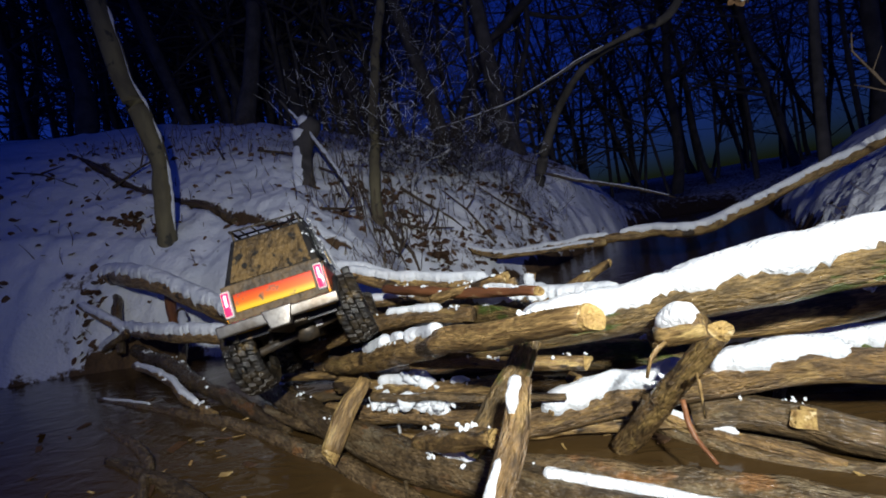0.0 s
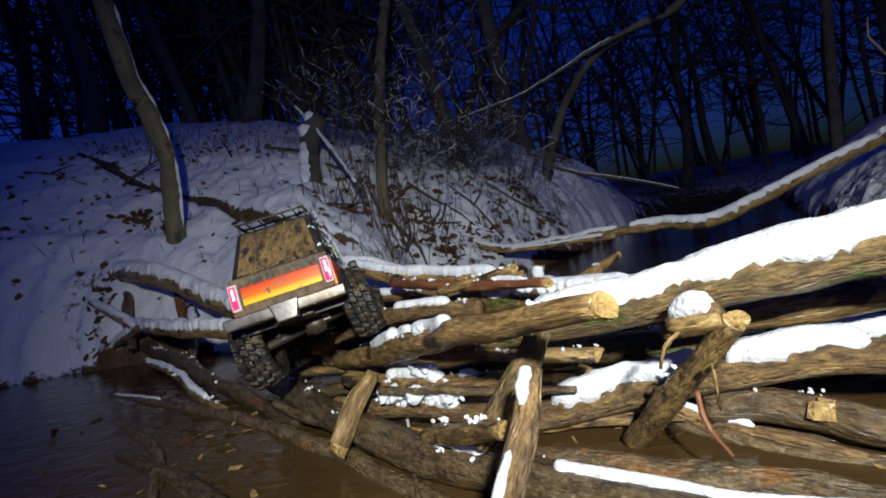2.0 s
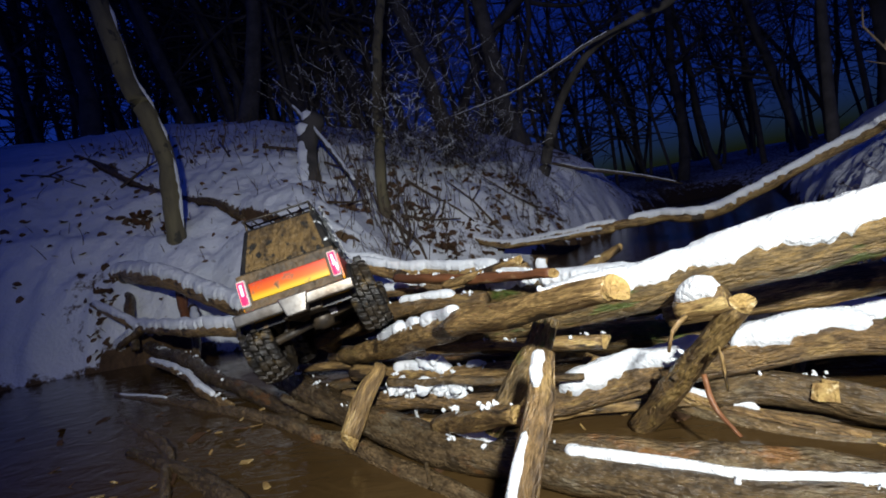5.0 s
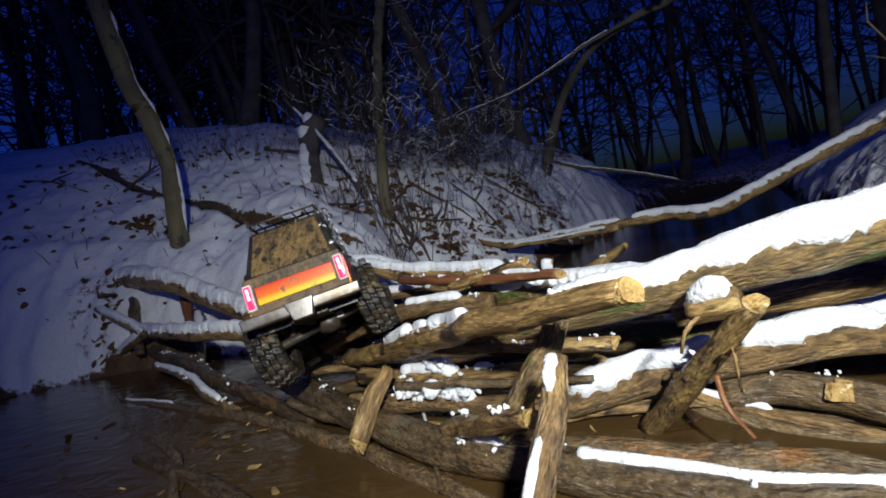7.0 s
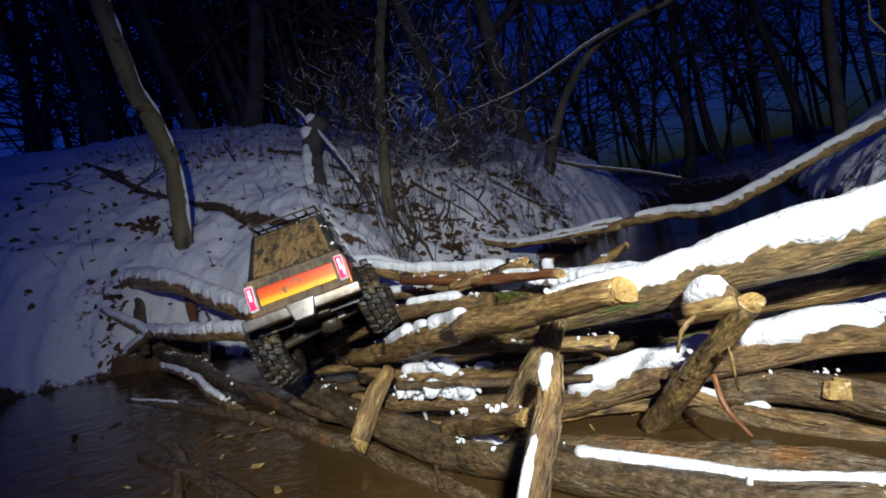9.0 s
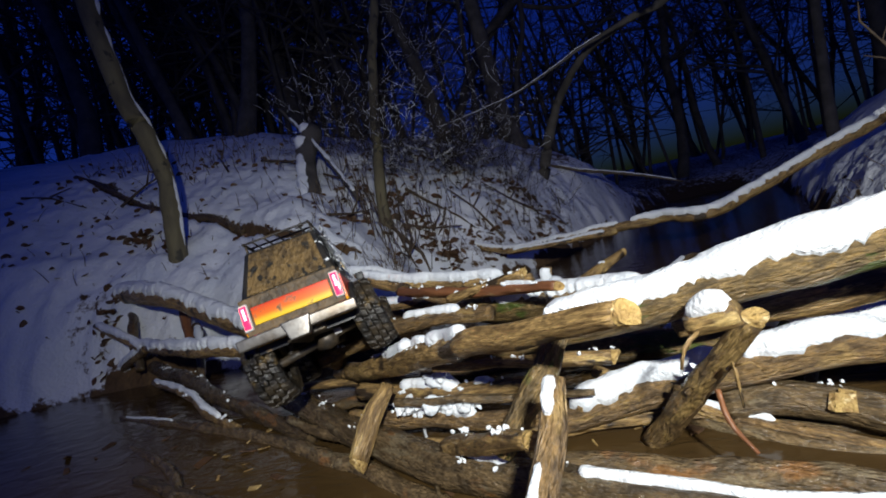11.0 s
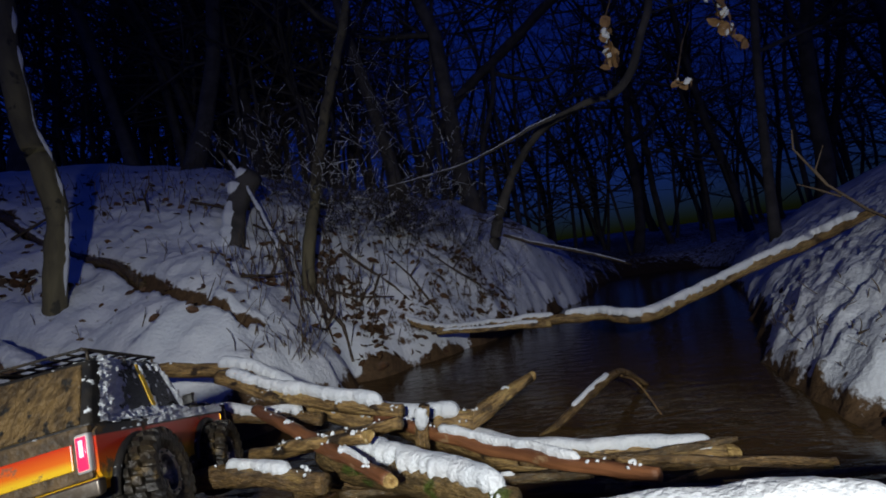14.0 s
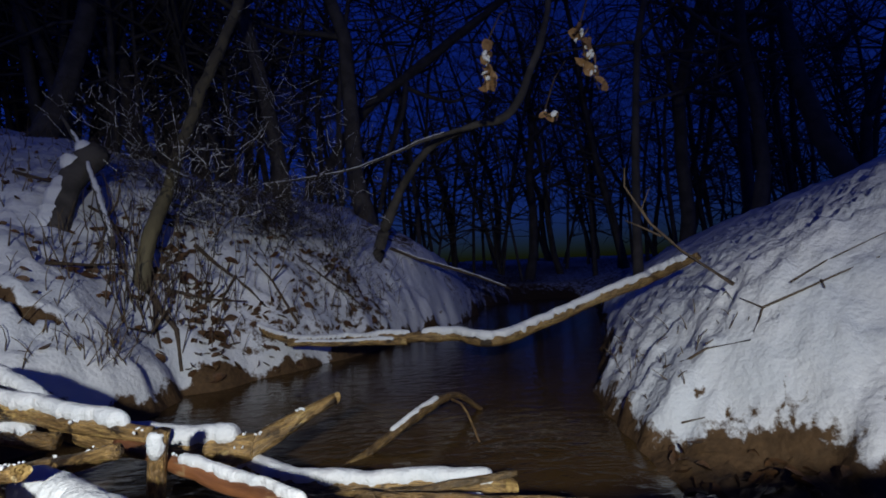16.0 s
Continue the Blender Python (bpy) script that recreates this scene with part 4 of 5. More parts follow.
# ---- the model truck ----
def ramp_material(name, stops, axis, lo, hi, rough=0.3, mud=(0.16, 0.10, 0.045), mud_cut=0.56, mud_scale=28):
    """Paint in bands along one axis of the thing, with dried mud spattered over it."""
    m = bpy.data.materials.new(name)
    m.use_nodes = True
    nt = m.node_tree
    bs = nt.nodes["Principled BSDF"]
    bs.inputs["Roughness"].default_value = rough
    tc = nt.nodes.new("ShaderNodeTexCoord")
    sx = nt.nodes.new("ShaderNodeSeparateXYZ")
    nt.links.new(tc.outputs["Object"], sx.inputs[0])
    mr = nt.nodes.new("ShaderNodeMapRange")
    mr.inputs["From Min"].default_value, mr.inputs["From Max"].default_value = lo, hi
    nt.links.new(sx.outputs[axis], mr.inputs["Value"])
    cr = nt.nodes.new("ShaderNodeValToRGB")
    el = cr.color_ramp.elements
    for n, (p, c) in enumerate(stops):
        e = el[n] if n < 2 else el.new(p)
        e.position, e.color = p, (*c, 1)
    nt.links.new(mr.outputs[0], cr.inputs[0])
    nz = nt.nodes.new("ShaderNodeTexNoise")
    nz.inputs["Scale"].default_value = mud_scale
    nz.inputs["Detail"].default_value = 8
    nz.inputs["Roughness"].default_value = 0.65
    nt.links.new(tc.outputs["Object"], nz.inputs["Vector"])
    mm = nt.nodes.new("ShaderNodeMapRange")
    mm.inputs["From Min"].default_value, mm.inputs["From Max"].default_value = mud_cut, mud_cut + 0.08
    nt.links.new(nz.outputs["Fac"], mm.inputs["Value"])
    mx = nt.nodes.new("ShaderNodeMix")
    mx.data_type = "RGBA"
    mx.inputs[7].default_value = (*mud, 1)
    nt.links.new(cr.outputs[0], mx.inputs[6])
    nt.links.new(mm.outputs[0], mx.inputs[0])
    nt.links.new(mx.outputs[2], bs.inputs["Base Color"])
    rr = nt.nodes.new("ShaderNodeMapRange")
    rr.inputs["To Min"].default_value, rr.inputs["To Max"].default_value = rough, 0.8
    nt.links.new(mm.outputs[0], rr.inputs["Value"])
    nt.links.new(rr.outputs[0], bs.inputs["Roughness"])
    return m


BLACK, RED, ORANGE, YELLOW = (0.012, 0.012, 0.013), (0.62, 0.035, 0.008), (0.80, 0.16, 0.010), (0.85, 0.52, 0.02)
PAINT = ramp_material("striped_paint", [(0.0, BLACK), (1.0, BLACK), (0.20, BLACK), (0.22, YELLOW), (0.36, YELLOW), (0.50, ORANGE), (0.72, RED), (0.86, RED), (0.88, BLACK)], 2, 0.07, 0.18, mud_cut=0.56)
GATEPAINT = ramp_material("tailgate_stripe", [(0.0, YELLOW), (1.0, RED), (0.18, YELLOW), (0.45, ORANGE)], 2, 0.128, 0.162, mud_cut=0.57, mud_scale=34)
PILLAR = ramp_material("pillar_stripe", [(0.0, YELLOW), (1.0, RED), (0.4, YELLOW), (0.6, ORANGE)], 1, -0.02, 0.01, mud_cut=0.66)
PLASTIC = material("black_dirty_plastic", (0.014, 0.014, 0.015), 0.45, second=(0.03, 0.026, 0.02), scale=25, bump=0.2, bump_scale=90, speck=(0.75, 0.78, 0.80), speck_scale=70, speck_cut=0.64)
MUDDY = material("dried_mud_panel", (0.20, 0.125, 0.045), 0.6, second=(0.07, 0.045, 0.02), scale=30, stretch=(1.6, 1, 0.8), bump=1.0, bump_scale=80, speck=(0.02, 0.018, 0.014), speck_scale=34, speck_cut=0.57, detail=12)
MUDGATE = material("mud_smeared_plastic", (0.15, 0.095, 0.042), 0.6, second=(0.05, 0.034, 0.018), scale=22, bump=0.5, bump_scale=60)
GLASS = material("dark_smoked_window", (0.012, 0.013, 0.014), 0.12, second=(0.03, 0.03, 0.03), scale=15, bump=0.05, speck=(0.75, 0.78, 0.82), speck_scale=60, speck_cut=0.60)
RUBBER = material("muddy_tyre_rubber", (0.016, 0.015, 0.014), 0.38, second=(0.038, 0.028, 0.016), scale=26, bump=0.7, bump_scale=90, speck=(0.10, 0.068, 0.028), speck_scale=45, speck_cut=0.63)
CHROME = material("scuffed_chrome", (0.34, 0.32, 0.29), 0.42, 0.9, second=(0.16, 0.13, 0.10), scale=18, bump=0.1)
ALLOY = material("grey_alloy_rim", (0.42, 0.42, 0.40), 0.38, 0.8, second=(0.22, 0.20, 0.17), scale=40, bump=0.2)
STEEL = material("black_chassis_metal", (0.03, 0.028, 0.026), 0.45, 0.3, second=(0.07, 0.05, 0.03), scale=30, bump=0.3)
LAMPFRAME = material("white_lamp_bezel", (0.75, 0.72, 0.70), 0.3, bump=0.0)


def glow(name, colour, strength):
    m = bpy.data.materials.new(name)
    m.use_nodes = True
    b = m.node_tree.nodes["Principled BSDF"]
    b.inputs["Base Color"].default_value = (*colour, 1)
    b.inputs["Emission Color"].default_value = (*colour, 1)
    b.inputs["Emission Strength"].default_value = strength
    b.inputs["Roughness"].default_value = 0.2
    return m


TAIL = glow("lit_red_lens", (1.0, 0.015, 0.06), 3.0)
TAILCORE = glow("lit_pink_core", (1.0, 0.30, 0.38), 4.0)
AMBER = glow("lit_amber_lens", (1.0, 0.35, 0.02), 4.0)


def box(x0, x1, y0, y1, z0, z1, bevel=0.0, taper=None):
    bm = bmesh.new()
    bmesh.ops.create_cube(bm, size=1.0)
    for v in bm.verts:
        v.co = Vector((x0 + (v.co.x + 0.5) * (x1 - x0), y0 + (v.co.y + 0.5) * (y1 - y0), z0 + (v.co.z + 0.5) * (z1 - z0)))
    if bevel:
        bmesh.ops.bevel(bm, geom=list(bm.edges), offset=bevel, segments=2, affect="EDGES", profile=0.6)
    return bm


def hexa(bottom, top, bevel=0.0):
    """A six-sided block from four corners below and four above."""
    bm = bmesh.new()
    b = [bm.verts.new(p) for p in bottom]
    t = [bm.verts.new(p) for p in top]
    bm.faces.new(b[::-1])
    bm.faces.new(t)
    for i in range(4):
        bm.faces.new((b[i], b[(i + 1) % 4], t[(i + 1) % 4], t[i]))
    bmesh.ops.recalc_face_normals(bm, faces=bm.faces)
    if bevel:
        bmesh.ops.bevel(bm, geom=list(bm.edges), offset=bevel, segments=3, affect="EDGES", profile=0.6)
    return bm


def panel(a, b, c, d, thick, bevel=0.0015, inset=(0, 1, 0, 1)):
    """A slab on the quad a b c d (bottom left, bottom right, top right, top left, seen from outside)."""
    a, b, c, d = (Vector(p) for p in (a, b, c, d))
    u0, u1, w0, w1 = inset
    at = lambda u, w: (a * (1 - u) + b * u) * (1 - w) + (d * (1 - u) + c * u) * w
    q = [at(u0, w0), at(u1, w0), at(u1, w1), at(u0, w1)]
    n = (q[1] - q[0]).cross(q[3] - q[0]).normalized()
    return hexa([p - n * thick for p in q], [p + n * thick for p in q], bevel)


def rod(name, a, b, r, mat, parent, label="", sides=8):
    v, f, _ = tube([a, tuple((Vector(a) + Vector(b)) / 2), b], [r] * 3, sides, 0.02, 0.0, 1)
    return part(name, (v, f), mat, parent, label)


def lathe(profile, n, axis_x=True):
    """Turns (x, radius) pairs about the x axis."""
    verts, faces, m = [], [], len(profile)
    for i in range(n):
        a = 2 * math.pi * i / n
        for x, r in profile:
            verts.append((x, r * math.cos(a), r * math.sin(a)))
    for i in range(n):
        k = (i + 1) % n
        for j in range(m - 1):
            faces.append((i * m + j, i * m + j + 1, k * m + j + 1, k * m + j))
    return verts, faces


def wheel(parent, at, turn=(0, 0, 0), outward=1):
    """A chunky off-road wheel, its outer face towards +x or -x."""
    hub = part("wheel", lathe([(-0.012 * outward, 0.004), (-0.012 * outward, 0.030), (0.0, 0.034), (0.014 * outward, 0.034)], 28), STEEL, parent)
    hub.matrix_basis = pose(*at, *turn) @ Matrix.Diagonal((1.12, 1.12, 1.12, 1))
    w = 0.026
    across = [(-0.72, 0.034), (-1.0, 0.044), (-1.04, 0.054), (-1.06, 0.0605), (-0.92, 0.0645), (-0.52, 0.0665), (-0.46, 0.0620), (-0.40, 0.0672), (-0.04, 0.0680), (0.0, 0.0625),
              (0.04, 0.0680), (0.40, 0.0672), (0.46, 0.0620), (0.52, 0.0665), (0.92, 0.0645), (1.06, 0.0605), (1.04, 0.054), (1.0, 0.044), (0.72, 0.034)]
    turns = 120
    v, f = [], []
    for i in range(turns):
        a = 2 * math.pi * i / turns
        for x, r in across:
            row = 0 if x < -0.46 else 1 if x < 0 else 2 if x < 0.46 else 3
            groove = (i + 3 * (row % 2)) % 6 in (0, 1)
            depth = 0.0058 if groove and r > 0.060 else 0.0
            skew = a + x * w * 6
            v.append((x * w, (r - depth) * math.cos(skew), (r - depth) * math.sin(skew)))
    k = len(across)
    for i in range(turns):
        for j in range(k - 1):
            p, q = i * k + j, ((i + 1) % turns) * k + j
            f.append((p, p + 1, q + 1, q))
    part("tyre", (v, f), RUBBER, hub, "black knobbly tyre smeared with mud", smooth=False)
    s = outward
    rim = lathe([(0.010 * s, 0.002), (0.014 * s, 0.009), (0.009 * s, 0.011), (0.006 * s, 0.022), (0.012 * s, 0.025), (0.019 * s, 0.026), (0.020 * s, 0.033), (0.016 * s, 0.0355)], 32)
    bolts = []
    for i in range(10):
        a = 2 * math.pi * i / 10
        bv, bf = lathe([(0.018 * s, 0.0), (0.0225 * s, 0.0), (0.0225 * s, 0.0016), (0.018 * s, 0.0018)], 6)
        bolts.append(([(x, y + 0.0297 * math.cos(a), z + 0.0297 * math.sin(a)) for x, y, z in bv], bf))
    spokes = []
    for i in range(8):
        a = 2 * math.pi * i / 8
        c, sn = math.cos(a), math.sin(a)
        q = []
        for x in (0.006 * s, 0.013 * s):
            for r, t in ((0.009, -0.003), (0.024, -0.003), (0.024, 0.003), (0.009, 0.003)):
                q.append((x, r * c - t * sn, r * sn + t * c))
        spokes.append((q, [(0, 1, 2, 3), (7, 6, 5, 4), (0, 4, 5, 1), (1, 5, 6, 2), (2, 6, 7, 3), (3, 7, 4, 0)]))
    part("rim", merge(rim, *bolts, *spokes), ALLOY, hub, "grey bolted alloy rim", smooth=False)
    return hub


def clod_template():
    bm = bmesh.new()
    bmesh.ops.create_icosphere(bm, subdivisions=2, radius=1.0)
    v = np.array([tuple(x.co) for x in bm.verts])
    f = [tuple(x.index for x in face.verts) for face in bm.faces]
    bm.free()
    return v, f


CLOD_V, CLOD_F = clod_template()


def lumps(points, size, seed):
    """Clods of stuck snow round the given points, as one mesh."""
    rng = random.Random(seed)
    verts, faces = [], []
    for p in points:
        r = size * rng.uniform(0.4, 1.3)
        m = np.array(Matrix.LocRotScale(None, Euler((rng.uniform(0, 3), rng.uniform(0, 3), 0)), (r * rng.uniform(0.8, 1.5), r * rng.uniform(0.8, 1.5), r * rng.uniform(0.4, 0.8))).to_3x3())
        k = rng.uniform(0, 90)
        bumpy = 1 + 0.30 * wobble(CLOD_V[:, 0] * 4 + k, CLOD_V[:, 1] * 4 + CLOD_V[:, 2] * 3, k)
        v = (CLOD_V * bumpy[:, None]) @ m.T + np.array(p)
        base = len(verts)
        verts += v.tolist()
        faces += [(x + base, y + base, z + base) for x, y, z in CLOD_F]
    return verts, faces


def crust(a, b, c, d, cover, thick, seed, n=44):
    """A ragged snow crust stuck to the quad a b c d; cover(u, w) says how much lies there."""
    a, b, c, d = (np.array(p, float) for p in (a, b, c, d))
    nrm = np.cross(b - a, d - a)
    nrm /= np.linalg.norm(nrm)
    verts, keep, faces = [], {}, []
    for i in range(n + 1):
        for j in range(n + 1):
            u, w = i / n, j / n
            p = (a * (1 - u) + b * u) * (1 - w) + (d * (1 - u) + c * u) * w
            k = cover(u, w) + 0.45 * noise.noise(Vector(tuple(p * 55)) + Vector((seed, 0, 0))) + 0.35 * noise.noise(Vector(tuple(p * 150)) + Vector((0, seed, 0)))
            keep[i, j] = k
            verts.append(tuple(p + nrm * (thick * min(1.3, max(-0.4, k)) * (1 + 0.5 * noise.noise(Vector(tuple(p * 220)))))))
    for i in range(n):
        for j in range(n):
            if max(keep[i, j], keep[i + 1, j], keep[i, j + 1], keep[i + 1, j + 1]) > 0.02:
                k = i * (n + 1) + j
                faces.append((k, k + n + 1, k + n + 2, k + 1))
    return verts, faces


def build_truck(m):
    truck = tagged(new("toy_truck"), "muddy orange and black model off-road truck with lit red tail lights", "toy truck")
    truck.matrix_basis = m
    # body side outline with wheel arches, extruded across
    out = [(-0.268, 0.118), (-0.262, 0.108), (-0.236, 0.104)]
    for cy in (-0.156, 0.156):
        for k in range(13):
            a = math.pi * (1 - k / 12)
            out.append((cy + 0.080 * math.cos(a), 0.078 + 0.074 * math.sin(a)))
        out.append((cy + 0.086, 0.082))
        if cy < 0:
            out.append((0.066, 0.082))
    out += [(0.262, 0.095), (0.272, 0.118), (0.272, 0.168), (0.262, 0.182), (0.10, 0.192), (0.085, 0.182), (-0.258, 0.182), (-0.268, 0.172)]
    out = [p for i, p in enumerate(out) if i == 0 or math.dist(p, out[i - 1]) > 1e-4]
    bm = bmesh.new()
    lo = [bm.verts.new((-0.098, y, z)) for y, z in out]
    hi = [bm.verts.new((0.098, y, z)) for y, z in out]
    bm.faces.new(lo)
    bm.faces.new(hi[::-1])
    for i in range(len(out)):
        k = (i + 1) % len(out)
        bm.faces.new((lo[i], hi[i], hi[k], lo[k]))
    bmesh.ops.recalc_face_normals(bm, faces=bm.faces)
    bmesh.ops.bevel(bm, geom=[e for e in bm.edges if abs(e.verts[0].co.x - e.verts[1].co.x) < 1e-6 and min(e.verts[0].co.z, e.verts[1].co.z) > 0.1], offset=0.004, segments=2, affect="EDGES")
    bmesh.ops.triangulate(bm, faces=[f for f in bm.faces if len(f.verts) > 4])
    part("body", bm, PAINT, truck, "orange to yellow striped paint over black, spattered with mud", smooth=False)
    # cab
    B = [(-0.092, -0.262, 0.180), (0.092, -0.262, 0.180), (0.092, 0.098, 0.180), (-0.092, 0.098, 0.180)]
    T = [(-0.074, -0.206, 0.284), (0.074, -0.206, 0.284), (0.074, 0.030, 0.284), (-0.074, 0.030, 0.284)]
    part("cab", hexa(B, T, 0.007), PLASTIC, truck, "black hard top with stuck snow crumbs")
    rear = (B[0], B[1], T[1], T[0])
    right = (B[1], B[2], T[2], T[1])
    left = (B[3], B[0], T[0], T[3])
    front = (B[2], B[3], T[3], T[2])
    part("rear_window", panel(*rear, 0.0035, 0.003, (0.07, 0.93, 0.06, 0.93)), MUDDY, truck, "rear window caked in brown mud", smooth=False)
    for name, quad in (("side_window", right), ("side_window", left)):
        flip = quad is left
        spans = ((0.09, 0.54), (0.62, 0.90)) if not flip else ((0.46, 0.91), (0.10, 0.38))
        for u0, u1 in spans:
            part(name, panel(*quad, 0.0028, 0.002, (u0, u1, 0.16, 0.86)), GLASS, truck, "dark window with snow crumbs", smooth=False)
        u = (0.555, 0.605) if not flip else (0.395, 0.445)
        part("pillar", panel(*quad, 0.0034, 0.001, (*u, 0.02, 0.95)), PILLAR, truck, "orange and yellow striped pillar", smooth=False)
    part("windscreen", panel(*front, 0.0028, 0.002, (0.07, 0.93, 0.12, 0.92)), GLASS, truck, "dark windscreen", smooth=False)
    # rear face
    part("tailgate", box(-0.094, 0.094, -0.2735, -0.262, 0.112, 0.182, 0.003), MUDGATE, truck, "mud-smeared tailgate", smooth=False)
    part("tailgate_stripe", box(-0.074, 0.074, -0.2765, -0.272, 0.128, 0.162, 0.0015), GATEPAINT, truck, "red to yellow painted stripe", smooth=False)
    for s in (-1, 1):
        bezel = part("tail_light", box(s * 0.087 - 0.0085, s * 0.087 + 0.0085, -0.2785, -0.264, 0.121, 0.172, 0.003), LAMPFRAME, truck, "glowing red tail light in a pale bezel")
        part("lens", box(s * 0.087 - 0.0060, s * 0.087 + 0.0060, -0.2800, -0.276, 0.125, 0.168, 0.001), TAIL, bezel)
        part("core", box(s * 0.087 - 0.0025, s * 0.087 + 0.0025, -0.2808, -0.279, 0.142, 0.164, 0.0005), TAILCORE, bezel)
        part("marker_light", box(s * 0.092 - 0.006, s * 0.092 + 0.006, 0.268, 0.276, 0.150, 0.163, 0.002), AMBER, truck, "small amber front marker")
    part("rear_bumper", hexa([(-0.112, -0.294, 0.088), (0.112, -0.294, 0.088), (0.108, -0.272, 0.090), (-0.108, -0.272, 0.090)],
                             [(-0.112, -0.296, 0.110), (0.112, -0.296, 0.110), (0.108, -0.270, 0.110), (-0.108, -0.270, 0.110)], 0.004), CHROME, truck, "scuffed chrome rear bumper")
    part("hitch", hexa([(-0.018, -0.302, 0.076), (0.018, -0.302, 0.076), (0.018, -0.28, 0.076), (-0.018, -0.28, 0.076)],
                       [(-0.028, -0.301, 0.112), (0.028, -0.301, 0.112), (0.028, -0.28, 0.112), (-0.028, -0.28, 0.112)], 0.003), CHROME, truck, "bright metal hitch plate")
    part("front_bumper", box(-0.112, 0.112, 0.272, 0.296, 0.094, 0.116, 0.005), STEEL, truck)
    # flares over the arches
    for s in (-1, 1):
        for cy in (-0.156, 0.156):
            pts = [(s * 0.101, cy + 0.082 * math.cos(math.pi * (1 - k / 10)), 0.078 + 0.076 * math.sin(math.pi * (1 - k / 10))) for k in range(11)]
            v, f, _ = tube(pts, [0.0065] * 11, 8, 0.008, 0.0, 1)
            part("fender_flare", (v, f), PLASTIC, truck, "black plastic arch flare")
        part("rocker", box(s * 0.094 - 0.008, s * 0.094 + 0.008, -0.07, 0.07, 0.070, 0.086, 0.004), PLASTIC, truck)
        part("mirror", box(s * 0.108 - 0.010, s * 0.108 + 0.010, 0.052, 0.062, 0.192, 0.212, 0.003), PLASTIC, truck)
    # roof rack
    z = 0.300
    for s in (-1, 1):
        rod("rack_rail", (s * 0.068, -0.215, z), (s * 0.068, 0.03, z), 0.0030, STEEL, truck)
        for y in (-0.20, -0.09, 0.02):
            rod("rack_post", (s * 0.068, y, 0.281), (s * 0.068, y, z), 0.0025, STEEL, truck)
    for k in range(7):
        rod("rack_bar", (-0.068, -0.212 + 0.04 * k, z), (0.068, -0.212 + 0.04 * k, z), 0.0022, STEEL, truck)
    for k in range(5):
        rod("rack_slat", (-0.048 + 0.024 * k, -0.212, z - 0.003), (-0.048 + 0.024 * k, 0.028, z - 0.003), 0.0018, STEEL, truck)
    # underside
    part("chassis", box(-0.038, 0.038, -0.25, 0.25, 0.078, 0.108, 0.004), STEEL, truck)
    part("gearbox", box(-0.025, 0.025, -0.03, 0.05, 0.058, 0.085, 0.006), STEEL, truck)
    for cy, zr, zl in ((-0.156, AXLE_R, AXLE_L), (0.156, (0.116, 0.156, 0.070), (-0.116, 0.156, 0.076))):
        a, b = Vector(zl), Vector(zr)
        tilt = math.degrees(math.atan2(b.z - a.z, b.x - a.x))
        yaw = math.degrees(math.atan2(b.y - a.y, b.x - a.x))
        mid = (a + b) / 2
        axle = rod("axle", tuple(a), tuple(b), 0.0095, STEEL, truck, "black axle tube")
        part("differential", lathe([(mid.x + 0.010 + dx, rr) for dx, rr in ((-0.024, 0.004), (-0.020, 0.018), (0.0, 0.023), (0.020, 0.018), (0.024, 0.004))], 14), STEEL, truck).location = (0, mid.y, mid.z)
        wheel(truck, tuple(b), (0, -tilt, yaw), 1)
        wheel(truck, tuple(a), (0, -tilt, yaw), -1)
        for s, e in ((1, b), (-1, a)):
            inner = mid + (e - mid) * 0.62
            rod("shock", tuple(inner), (s * 0.05, cy * 0.92, 0.150), 0.0065, STEEL, truck, "black coil shock absorber")
            rod("link", tuple(inner - Vector((0, 0, 0.004))), (s * 0.03, cy * 0.25, 0.075), 0.004, STEEL, truck)
    bz = (Vector(AXLE_R) + Vector(AXLE_L)) / 2
    part("axle_badge", box(bz.x + 0.018, bz.x + 0.046, bz.y - 0.0135, bz.y - 0.009, bz.z + 0.001, bz.z + 0.013, 0.001), LAMPFRAME, truck, "small pale metal plate").rotation_euler = (0, 0, 0)
    # stuck snow
    part("snow_crust", crust(*right, lambda u, w: max(1.5 - 6.0 * u + 0.8 * w, 1.15 - 4.2 * w - 0.4 * u, 0.5 - 14 * abs(u - 0.60), 0.6 - 10 * abs(u - 0.95), -0.10), 0.010, 2, 64), SNOW, truck, "clinging white snow")
    part("snow_crust", crust((0.0985, -0.26, 0.168), (0.0985, 0.265, 0.168), (0.0985, 0.265, 0.186), (0.0985, -0.26, 0.186), lambda u, w: 0.55 - 0.9 * abs(u - 0.85), 0.009, 4), SNOW, truck, "clinging white snow")
    part("snow_crust", crust((0.02, 0.10, 0.192), (0.096, 0.10, 0.1915), (0.096, 0.265, 0.1835), (0.02, 0.265, 0.184), lambda u, w: 1.3 * u - 0.35, 0.007, 5), SNOW, truck, "clinging white snow")
    part("snow_crust", crust((-0.07, -0.20, 0.2845), (0.074, -0.20, 0.2845), (0.074, 0.03, 0.2845), (-0.07, 0.03, 0.2845), lambda u, w: max(0.6 - 4.0 * abs(u - 0.97), -0.12), 0.007, 6), SNOW, truck, "clinging white snow")
    return truck


AXLE_R, AXLE_L = (0.116, -0.154, 0.082), (-0.105, -0.160, 0.050)
build_truck(pose(0.200, 1.640, 0.112, -12.5, -8.0, 19.0))


